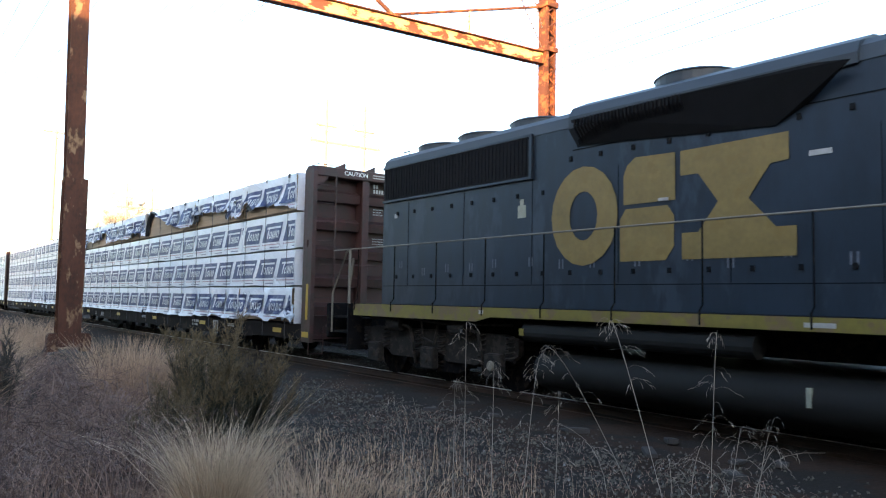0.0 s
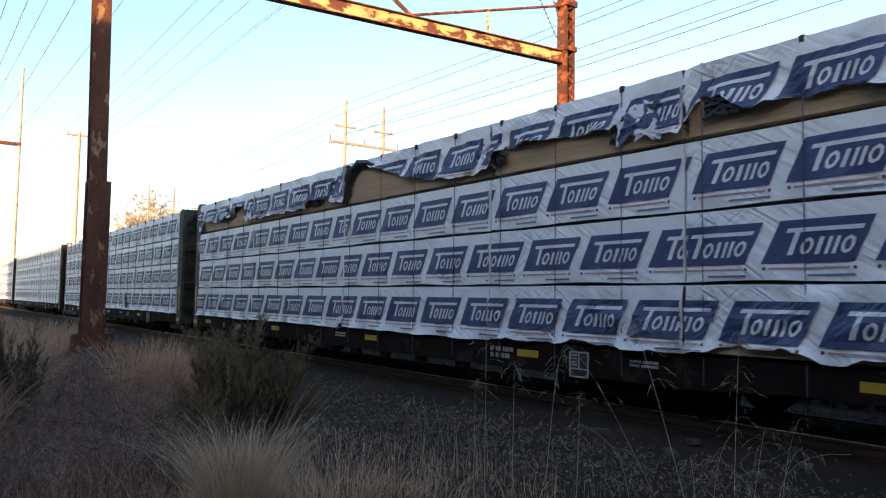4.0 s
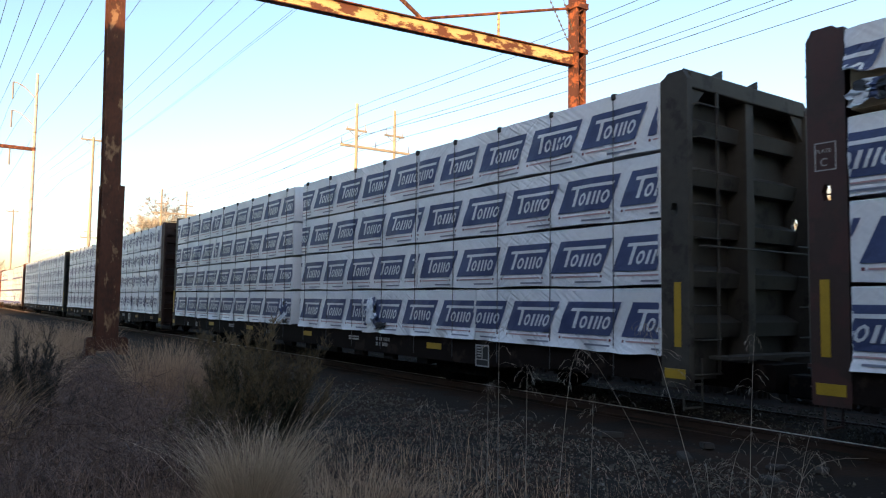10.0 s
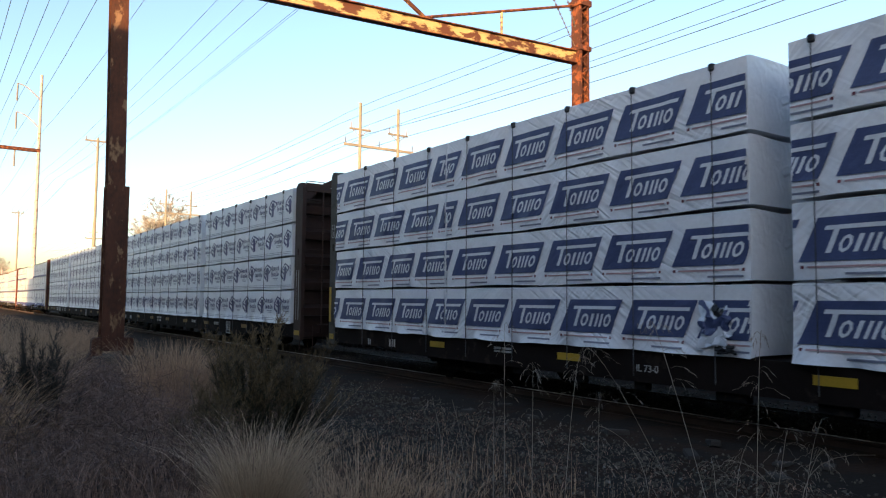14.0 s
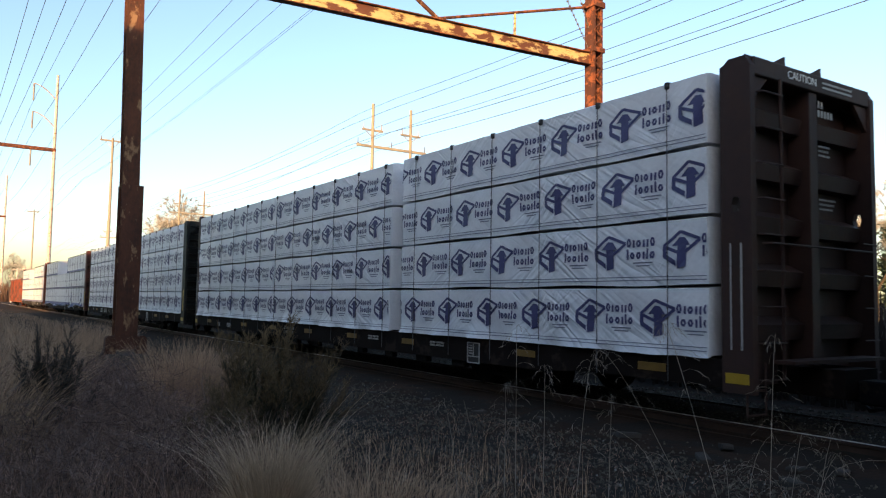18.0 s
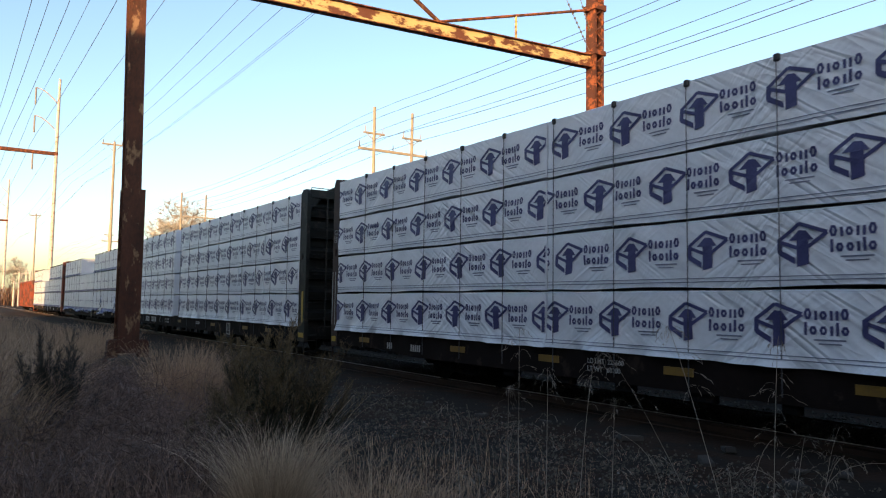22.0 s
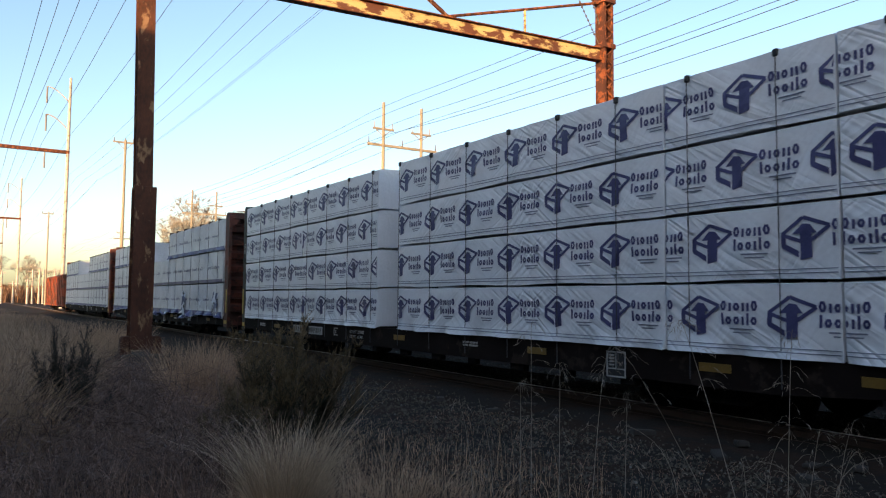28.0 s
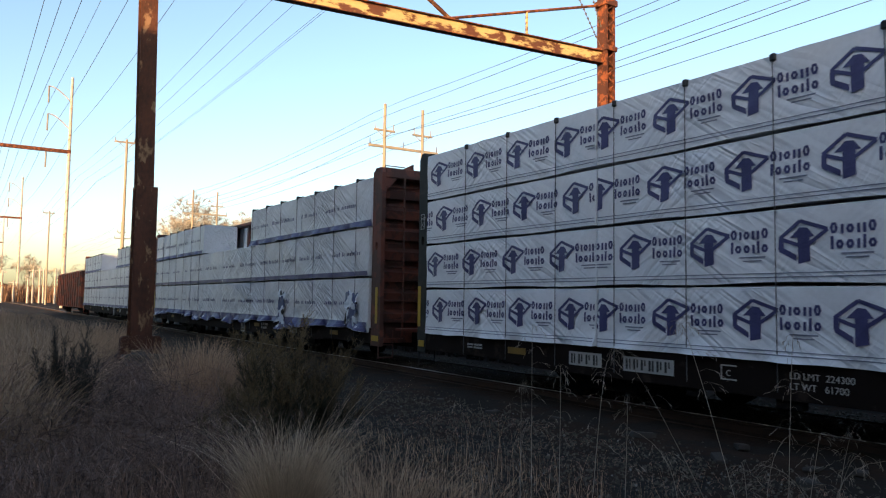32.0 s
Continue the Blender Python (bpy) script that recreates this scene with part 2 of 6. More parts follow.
BARK = material("bark", (0.10, 0.075, 0.055), 0.9, vary=0.4, scale=4, bump=0.5)
SCREEN_WEED = material("dark_screen_weed", (0.022, 0.015, 0.012), 0.9, vary=0.3, scale=2, bump=0, per=0.4)
SEED = material("pale_seed_head", (0.26, 0.215, 0.175), 0.8, vary=0.3, scale=2, bump=0, per=0.3)
TWIG = material("bare_twigs", (0.42, 0.38, 0.32), 0.85, vary=0.3, scale=3, bump=0, per=0.3)
EVERGREEN = material("pine_needles", (0.040, 0.058, 0.028), 0.85, vary=0.4, scale=2, bump=0, per=0.4)
FALLEN = material("fallen_leaves", (0.30, 0.155, 0.10), 0.9, vary=0.4, scale=4, bump=0, per=0.5)
HOUSE_WALL = material("far_wall", (0.42, 0.30, 0.20), 0.9, vary=0.3, scale=0.4)


# ---- shape helpers ----
def box(bm, x0, x1, y0, y1, z0, z1):
    v = [bm.verts.new((x, y, z)) for x in (x0, x1) for y in (y0, y1) for z in (z0, z1)]
    for f in ((0, 1, 3, 2), (4, 6, 7, 5), (0, 4, 5, 1), (2, 3, 7, 6), (0, 2, 6, 4), (1, 5, 7, 3)):
        bm.faces.new([v[i] for i in f])
    return v


def prism(bm, pts, a, b, axis):
    """A polygon in the plane across the axis, pushed from a to b along it."""
    def at(p, q, d):
        return {"x": (d, p, q), "y": (p, d, q), "z": (p, q, d)}[axis]
    lo = [bm.verts.new(at(p, q, a)) for p, q in pts]
    hi = [bm.verts.new(at(p, q, b)) for p, q in pts]
    n = len(pts)
    for i in range(n):
        bm.faces.new((lo[i], lo[(i + 1) % n], hi[(i + 1) % n], hi[i]))
    bm.faces.new(lo[::-1])
    bm.faces.new(hi)


def rod(bm, p, q, r0, r1=None, seg=8):
    p, q = Vector(p), Vector(q)
    r1 = r0 if r1 is None else r1
    turn = (q - p).to_track_quat("Z", "Y").to_matrix()
    ring = []
    for c, r in ((p, r0), (q, r1)):
        ring.append([bm.verts.new(c + turn @ Vector((r * math.cos(2 * math.pi * i / seg), r * math.sin(2 * math.pi * i / seg), 0))) for i in range(seg)])
    for i in range(seg):
        bm.faces.new((ring[0][i], ring[0][(i + 1) % seg], ring[1][(i + 1) % seg], ring[1][i]))
    bm.faces.new(ring[0][::-1])
    bm.faces.new(ring[1])


def tube(bm, pts, r, seg=6):
    """One closed pipe through the points."""
    pts = [Vector(p) for p in pts]
    rings = []
    for i, p in enumerate(pts):
        d = (pts[min(i + 1, len(pts) - 1)] - pts[max(i - 1, 0)]).normalized()
        side = d.cross(Vector((0, 0, 1)) if abs(d.z) < 0.9 else Vector((0.3, 1, 0))).normalized()
        if rings and side.dot(rings[-1][0]) < 0:
            side = -side
        up = side.cross(d)
        rings.append((side, [bm.verts.new(p + (side * math.cos(k * 2 * math.pi / seg) + up * math.sin(k * 2 * math.pi / seg)) * r) for k in range(seg)]))
    for (_, a), (_, b) in zip(rings, rings[1:]):
        for k in range(seg):
            bm.faces.new((a[k], a[(k + 1) % seg], b[(k + 1) % seg], b[k]))
    bm.faces.new(rings[0][1][::-1])
    bm.faces.new(rings[-1][1])


def soften(bm, w=0.01, seg=1):
    bmesh.ops.bevel(bm, geom=list(bm.edges), offset=w, segments=seg, affect="EDGES", clamp_overlap=True)


def finish(bm, name, mat, smooth=False):
    bmesh.ops.recalc_face_normals(bm, faces=bm.faces)
    me = bpy.data.meshes.new(name)
    bm.to_mesh(me)
    bm.free()
    me.materials.append(mat)
    if smooth:
        me.shade_smooth()
    return me


def part(name, bm, mat, parent, label="", smooth=False):
    ob = new(name, finish(bm, name, mat, smooth))
    ob.parent = parent
    return tagged(ob, label)


def shared(name, me, parent, m=None, label=""):
    ob = new(name, me)
    ob.parent = parent
    if m is not None:
        ob.matrix_basis = m
    return tagged(ob, label)


def boxes(name, mat, parent, *sizes, bevel=0.0, label=""):
    bm = bmesh.new()
    for s in sizes:
        box(bm, *s)
    if bevel:
        soften(bm, bevel)
    return part(name, bm, mat, parent, label)


def sheet(name, verts, faces, mat, parent=None, smooth=False):
    me = bpy.data.meshes.new(name)
    me.from_pydata([tuple(v) for v in verts], [], [tuple(f) for f in faces])
    me.materials.append(mat)
    if smooth:
        me.shade_smooth()
    ob = new(name, me)
    ob.parent = parent
    return ob


def thing(name, label, category, group="", kind=""):
    return tagged(new(name), label, category, group, kind)


def lettering(text, size, mat, parent, m, name="lettering"):
    cu = bpy.data.curves.new(name, "FONT")
    cu.body, cu.size, cu.extrude = text, size, 0.002
    ob = new(name, cu)
    me = bpy.data.meshes.new_from_object(ob.evaluated_get(bpy.context.evaluated_depsgraph_get()))
    bpy.data.objects.remove(ob)
    me.materials.clear()
    me.materials.append(mat)
    return shared(name, me, parent, m)


def ride(ob, x, y=TRACK_Y, z=0.0, turn=0.0):
    ob.matrix_basis = pose(x + ROLL[0][1], y, z, 0, 0, turn)
    RIDERS.append((ob, x, y, z, turn))
    return ob


# ---- ground and track ----
def ground_height(x, y):
    z = -0.16
    if y > 5.2:
        k = min(1.0, (y - 5.2) / 1.6)
        z += -0.02 * k
    if 6.4 < y < 11.8:
        z = max(z, -0.19 + 0.03 * min(1, (y - 6.4) / 0.6))
    if abs(y - TRACK_Y) < 0.80:
        z = -0.018 - 0.13 * max(0.0, (abs(y - TRACK_Y) - 0.68) / 0.12)
    z += 0.05 * noise.noise((x * 0.35, y * 0.35, 0)) * (1 if y < 6 else 0.25)
    z += 0.03 * noise.noise((x * 1.3, y * 1.3, 4)) * (1 if y < 6 else 0.2)
    if y > 30:
        z += min(4, (y - 30) * 0.01)
    return z


def spread(a, b, near, far, mid):
    """Grid lines that lie close together round mid."""
    out, p, step = [mid], mid, near
    while p < b:
        p += step
        step = min(far, step * 1.07) if p > mid + 8 else near
        out.append(min(p, b))
    p, step = mid, near
    while p > a:
        p -= step
        step = min(far, step * 1.07) if p < mid - 14 else near
        out.insert(0, max(p, a))
    return out


gx, gy = spread(-1500, 1500, 0.22, 90, -5.0), sorted(set(spread(-1500, 1500, 0.22, 90, 4.5)) | {TRACK_Y - 0.80, TRACK_Y - 0.68, TRACK_Y + 0.68, TRACK_Y + 0.80})
gv = [(x, y, ground_height(x, y)) for x in gx for y in gy]
w = len(gy)
gf = [(i * w + j, (i + 1) * w + j, (i + 1) * w + j + 1, i * w + j + 1) for i in range(len(gx) - 1) for j in range(w - 1)]
ground = tagged(sheet("ground", gv, gf, SOIL, smooth=True), "grey-brown cinder ground with dry litter beside the track", "ground", kind="structure")

track = thing("track", "rusty steel rails on dark ballast and old ties", "railway track", kind="structure")
RAIL_PROFILE = [(-0.07, -0.175), (0.07, -0.175), (0.07, -0.16), (0.012, -0.145), (0.010, -0.045), (0.036, -0.032), (0.036, -0.006), (0.028, 0.0),
                (-0.028, 0.0), (-0.036, -0.006), (-0.036, -0.032), (-0.010, -0.045), (-0.012, -0.145), (-0.07, -0.16)]
for side in (-1, 1):
    bm = bmesh.new()
    prism(bm, [(TRACK_Y + side * 0.753 + p, q) for p, q in RAIL_PROFILE], -420, 120, "x")
    part("rail", bm, RAILSIDE, track)
    bm = bmesh.new()
    box(bm, -420, 120, TRACK_Y + side * 0.753 - 0.027, TRACK_Y + side * 0.753 + 0.027, 0.0005, 0.003)
    # Near head's glint is put into its pale colour; far head stays dull.
    part("rail_head", bm, RAILTOP if side < 0 else RAILSIDE, track, "worn steel running surface, coloured bright for its glint" if side < 0 else "running surface in the dull rail colour, without a glint")
bm = bmesh.new()
box(bm, -0.115, 0.115, -1.3, 1.3, -0.30, -0.172)
soften(bm, 0.012)
tie_mesh = finish(bm, "tie", TIE)
for i in range(130):
    shared("tie", tie_mesh, track, pose(-52 + i * 0.53 + random.uniform(-.02, .02), TRACK_Y + random.uniform(-.04, .04), random.uniform(-.012, .004), 0, 0, random.uniform(-1, 1)))


def stones(name, count, area, mat, size, label, category, keep=None):
    """Loose angular stones scattered over the ground."""
    verts, faces = [], []
    base = [Vector(p) for p in ((1, 0, 0), (-1, 0, 0), (0, 1, 0), (0, -1, 0), (0, 0, 1), (0, 0, -1))]
    tri = ((0, 2, 4), (2, 1, 4), (1, 3, 4), (3, 0, 4), (2, 0, 5), (1, 2, 5), (3, 1, 5), (0, 3, 5))
    rnd = random.Random(len(name) + count)
    for _ in range(count):
        x, y = rnd.uniform(*area[:2]), rnd.uniform(*area[2:])
        if keep and not keep(x, y, rnd):
            continue
        s = rnd.uniform(*size)
        turn = Euler((rnd.uniform(0, 3), rnd.uniform(0, 3), rnd.uniform(0, 6))).to_matrix()
        k = len(verts)
        c = Vector((x, y, ground_height(x, y) + s * 0.25))
        for p in base:
            verts.append(c + turn @ Vector((p.x * s * rnd.uniform(.7, 1.3), p.y * s * rnd.uniform(.6, 1.1), p.z * s * rnd.uniform(.5, .9))))
        faces += [tuple(k + i for i in f) for f in tri]
    return tagged(sheet(name, verts, faces, mat), label, category, kind="stuff")


stones("ballast_stones", 36000, (-30, 3, 2.2, 7.6), BALLAST, (0.008, 0.026), "dark grey-green crushed ballast stones beside the rails", "ballast",
       lambda x, y, r: 3.4 - 0.04 * x + r.gauss(0, 0.6) < y < 6.75 + r.gauss(0, 0.25) or r.random() < 0.05)
stones("pale_stones", 1000, (-26, 2, 2.6, 7.4), PALE_STONE, (0.008, 0.022), "scattered pale stone chips on the ballast", "ballast", lambda x, y, r: 3.2 + r.gauss(0, 0.7) < y < 6.9)
scrap = random.Random(23)
for k in range(16):
    x, y = scrap.uniform(-13, -2), scrap.uniform(6.2, 7.5)
    ln = scrap.uniform(0.12, 0.4)
    ob = boxes("timber_scrap", TIE, None, (-ln / 2, ln / 2, -0.06, 0.06, 0.0, scrap.uniform(0.03, 0.07)), bevel=0.01)
    tagged(ob, "dark splintered scrap of tie timber on the ballast", "wood scrap", "timber scraps")
    ob.matrix_basis = pose(x, y, ground_height(x, y) - 0.005, scrap.uniform(-8, 8), scrap.uniform(-8, 8), scrap.uniform(0, 180))
stones("track_stones", 12000, (-34, 4, 8.42, 9.80), BALLAST, (0.008, 0.022), "small cinders and chips packed between the rails", "ballast")
stones("pale_stones", 500, (-26, 4, 8.45, 9.75), PALE_STONE, (0.008, 0.022), "pale chips between the rails", "ballast")
stones("ballast_stones", 4000, (-34, 4, 9.95, 11.6), BALLAST, (0.015, 0.045), "dark ballast stones on the far shoulder", "ballast")


# ---- lumber bundles ----
STRAPS = [-0.77 - 1.243 * k for k in range(18) if 0.77 + 1.243 * k < LOAD - 0.2]


def creases(seed):
    rnd = random.Random(seed)
    waves = [(rnd.uniform(1.5, 7), rnd.uniform(-9, 9), rnd.uniform(0, 6.3), rnd.uniform(0.003, 0.008)) for _ in range(8)]

    def depth(x, z, u):
        near = min((abs(x - s) for s in STRAPS), default=1)
        d = 0.010 * min(1.0, near / 0.3) ** 0.7
        for kx, kz, ph, a in waves:
            d += a * (1 - abs(math.sin(0.5 * (kx * u + kz * z + ph)))) ** 2 * 1.6
        return d
    return depth


def slab(out, ink, u0, u1, z0, z1, slant=0.0):
    h = slant * 0.5
    out.append((ink, ((u0 - h, z0), (u1 - h, z0), (u1 + h, z1), (u0 + h, z1))))


def stroke(out, ink, p, q, w):
    """A straight band from p to q."""
    du, dz = q[0] - p[0], q[1] - p[1]
    k = w * 0.5 / math.hypot(du, dz)
    a, b = -dz * k, du * k
    out.append((ink, ((p[0] - a, p[1] - b), (q[0] - a, q[1] - b), (q[0] + a, q[1] + b), (p[0] + a, p[1] + b))))


def loop(out, ink, cu, cz, ru, rz, w, slant=0.0, n=8):
    for k in range(n):
        a, b = 2 * math.pi * k / n, 2 * math.pi * (k + 1) / n
        pts = []
        for t, f in ((a, 1.0), (b, 1.0), (b, 0.0), (a, 0.0)):
            dz = math.sin(t) * (rz if f else rz - w)
            pts.append((cu + math.cos(t) * (ru if f else ru - w) + slant * dz, cz + dz))
        out.append((ink, tuple(pts)))


def emblem_band(u0, z0, out):
    """A slanted blue label with a pale long bar, a stem, rings and strokes, and a fine red line under it."""
    w, h, sl = 1.0, 0.46, 0.22
    slab(out, 0, u0, u0 + w, z0, z0 + h, sl)
    slab(out, 1, u0 + 0.19, u0 + w - 0.005, z0 + h - 0.135, z0 + h - 0.09, 0.022)
    slab(out, 1, u0 + 0.235, u0 + 0.295, z0 + 0.085, z0 + h - 0.13, 0.10)
    c, k = z0 + 0.175, 0.42
    for cu in (u0 + 0.405, u0 + 0.835):
        loop(out, 1, cu, c, 0.070, 0.092, 0.036, k)
    slab(out, 1, u0 + 0.515, u0 + 0.565, c - 0.09, c + 0.09, 0.076)
    slab(out, 1, u0 + 0.615, u0 + 0.655, c - 0.09, c + 0.09, 0.076)
    slab(out, 1, u0 + 0.695, u0 + 0.735, c - 0.09, c + 0.09, 0.076)
    slab(out, 3, u0 - 0.02, u0 + 0.84, z0 - 0.068, z0 - 0.046)
    slab(out, 5, u0 - 0.09, u0 - 0.055, z0 - 0.075, z0 - 0.04)
    slab(out, 5, u0 + 0.875, u0 + 0.91, z0 - 0.075, z0 - 0.04)
    slab(out, 4, u0 + 0.40, u0 + 0.90, z0 - 0.145, z0 - 0.120)


def emblem_diamond(u0, z0, out):
    """A violet-blue slanted frame on a stem with a hook, and two rows of rings and bars beside it."""
    u, z = u0 - 0.03, z0 + 0.27
    a, b, c, d = (u + 0.26, z + 0.18), (u + 0.57, z + 0.07), (u + 0.30, z - 0.11), (u, z)
    for p, q in ((a, b), (b, c), (c, d), (d, a)):
        stroke(out, 0, p, q, 0.042)
    out.append((0, ((u + 0.22, z - 0.29), (u + 0.36, z - 0.26), (u + 0.36, z + 0.03), (u + 0.22, z + 0.0))))
    out.append((0, ((u + 0.13, z + 0.0), (u + 0.42, z + 0.0), (u + 0.34, z + 0.10), (u + 0.25, z + 0.11))))
    out.append((0, ((u - 0.01, z - 0.13), (u + 0.05, z - 0.15), (u + 0.05, z), (u - 0.01, z))))
    out.append((0, ((u + 0.0, z - 0.15), (u + 0.20, z - 0.26), (u + 0.20, z - 0.19), (u + 0.0, z - 0.08))))
    t, w = u + 0.585, 0.033

    def upright(at, tall, base):
        slab(out, 0, at, at + w, base, base + tall)
    for base, row in ((z + 0.01, "ObobbO"), (z - 0.15, "BoobBo")):
        at = t
        for shape in row:
            if shape in "bB":
                upright(at + 0.012, 0.14 if shape == "B" else 0.10, base)
                at += 0.062
            else:
                tall = 0.066 if shape == "O" else 0.052
                loop(out, 0, at + 0.048, base + tall, 0.044, tall, w, n=6)
                at += 0.108
    slab(out, 4, t + 0.12, t + 0.46, z - 0.205, z - 0.188)
    slab(out, 4, t + 0.17, t + 0.41, z - 0.245, z - 0.23)


def bundle(length, height, style, seed, x_car, torn=(), hem=0.0, phase=None):
    """A wrapped lumber pack: its near face at y = 0, its front end at x = 0. torn: (share of the length, share of the face left bare) from the front; hem: loose lower edge."""
    rnd = random.Random(seed)
    label = {"band": "white plastic-wrapped lumber pack with slanted blue labels", "diamond": "white plastic-wrapped lumber pack with navy diamond emblems",
             "plain": "white plastic-wrapped lumber pack with a blue hem"}[style]
    if torn:
        label = "lumber pack with torn white wrap over bare boards"
    root = thing("lumber_bundle", label + ", on a flatcar", "lumber bundle", "lumber bundles on the train")
    fold = creases(seed)
    D = 1.25
    n = max(12, int(length / 0.085))
    ph = [rnd.uniform(0, 6.3) for _ in range(4)]

    def low(u):
        if torn:
            f = -u / length
            e = torn[-1][1]
            for (a, p), (b, q) in zip(torn, torn[1:]):
                if a <= f <= b:
                    e = p + (q - p) * (f - a) / (b - a)
            e = height * e + 0.02 * math.sin(u * 9 + ph[2]) + 0.012 * math.sin(u * 23 + ph[0])
            return max(0.004, min(height * 0.93, e))
        if hem:
            return -hem * (0.25 + 0.65 * abs(math.sin(u * 1.9 + ph[0])) + 0.35 * abs(math.sin(u * 4.7 + ph[3]))) * (0.6 + 0.4 * math.sin(u * 0.8 + ph[1]))
        return 0.012 * math.sin(u * 2.5 + ph[3])

    rumple = 0.055 if torn else max(0.0, min(0.03, hem * 0.2))

    def face_y(u, z):
        e = low(u)
        d = fold(x_car + u, z, u)
        if rumple:
            d += rumple * (1 - 2.2 * abs(noise.noise((u * 1.7 + seed, z * 2.6, seed * 0.37)))) * (0.55 + 0.45 * math.sin(u * 1.3 + ph[1]))
            d += rumple * 0.5 * (0.7 - 1.8 * abs(noise.noise((u * 4.6, z * 4.2 + u * 2.0, seed * 0.71))))
            d = max(0.004, d)
        if torn or hem:
            d += max(0.0, 1 - (z - e) / 0.22) ** 2 * (0.045 + 0.055 * math.sin(u * 5 + ph[2]) + 0.03 * math.sin(u * 11 + ph[0])) * (1.0 if torn else 0.8 + 6 * max(0.0, hem - 0.05))
        return -d
    nv = 9
    verts, faces = [], []
    for i in range(n + 1):
        u = -length * i / n
        e = low(u)
        end = 0.008 if i in (0, n) else 0.0
        ring = []
        if not torn:
            ring += [(D, 0.015), (0.06, 0.015)]
        top = height - 0.02
        for k in range(nv):
            z = e + (top - e) * k / (nv - 1)
            ring.append((face_y(u, z) + end, z))
        sag = 0.02 * math.sin(u * 3.1 + ph[1]) + 0.012 * math.sin(u * 7 + ph[2])
        ring += [(0.012 + end, height - 0.006), (0.10, height + sag * 0.3), (0.6, height + sag), (D, height - 0.01)]
        verts += [(u, y, z) for y, z in ring]
    m = len(ring)
    for i in range(n):
        for k in range(m - 1 if torn else m):
            a, b = i * m + k, i * m + (k + 1) % m
            faces.append((a, b, b + m, a + m))
    if not torn:
        faces.append(tuple(range(m))[::-1])
        faces.append(tuple(n * m + k for k in range(m)))
    wrap = sheet("wrap", verts, faces, WRAP if style != "plain" else WRAP_GREY, root, smooth=True)
    wrap.data.set_sharp_from_angle(angle=0.7)
    if not torn:
        for i in (-1, -2):
            wrap.data.polygons[len(faces) + i].use_smooth = False
    if torn and x_car > -1:
        n_y, n_z = 10, 8
        cap = [(0.012 + 0.03 * abs(noise.noise((a * 0.9, b * 1.1, seed))), -0.02 + a / n_y * D, b / n_z * height) for a in range(n_y + 1) for b in range(n_z + 1)]
        tagged(sheet("end_wrap", cap, [(q, q + n_z + 1, q + n_z + 2, q + 1) for a in range(n_y) for q in range(a * (n_z + 1), a * (n_z + 1) + n_z)], WRAP, root, smooth=True), "plain white end of the wrap")
    if torn:
        z = 0.03
        while z < height - 0.06:
            o = rnd.uniform(0, 0.018)
            boxes("board", LUMBER, root, (-length + 0.02, -0.02 - rnd.uniform(0, .06), 0.02 + o * 0.35, D - 0.02, z, z + 0.0395), label="bare sawn softwood board")
            z += 0.041
    marks = []          # one list of flat shapes for each printed emblem
    if style in ("band", "diamond"):
        step = 1.195 if style == "band" else 1.215
        u = (phase - x_car + (0.065 if style == "band" else 0.02)) if phase is not None else -rnd.uniform(0.2, 1.2)
        while u < 0:
            u += step
        while u > -length - step:
            if u < 0 or u - 0.1 < 0:
                marks.append([])
                if style == "band":
                    emblem_band(u, height * 0.225, marks[-1])
                else:
                    emblem_diamond(u, height * 0.27, marks[-1])
            u -= step
        if style == "diamond":
            for z0, z1 in ((0.060, 0.072), (0.105, 0.115)):
                marks.append([])
                slab(marks[-1], 4, -length, 0, z0, z1)
    else:
        u = -rnd.uniform(0.3, 0.9)
        while u > -length:
            a = u
            word = []
            for n_letters in (rnd.randint(5, 8), 2, rnd.randint(5, 7)):
                for k in range(n_letters):
                    slab(word, 0, a - 0.05, a, height * 0.44, height * 0.44 + rnd.choice((0.075, 0.075, 0.11)), 0.015)
                    a -= 0.095
                a -= 0.10
            marks.append(word)
            u = a - rnd.uniform(0.2, 0.6)
        u = 0.0
        while u > -length:
            b = max(-length, u - rnd.uniform(1.6, 2.9))
            marks.append([])
            slab(marks[-1], 0, b, u, -0.30, 0.12)
            u = b
    for group in marks:
        print_marks(root, style, group, length, height, low, face_y, rumple)
    return root


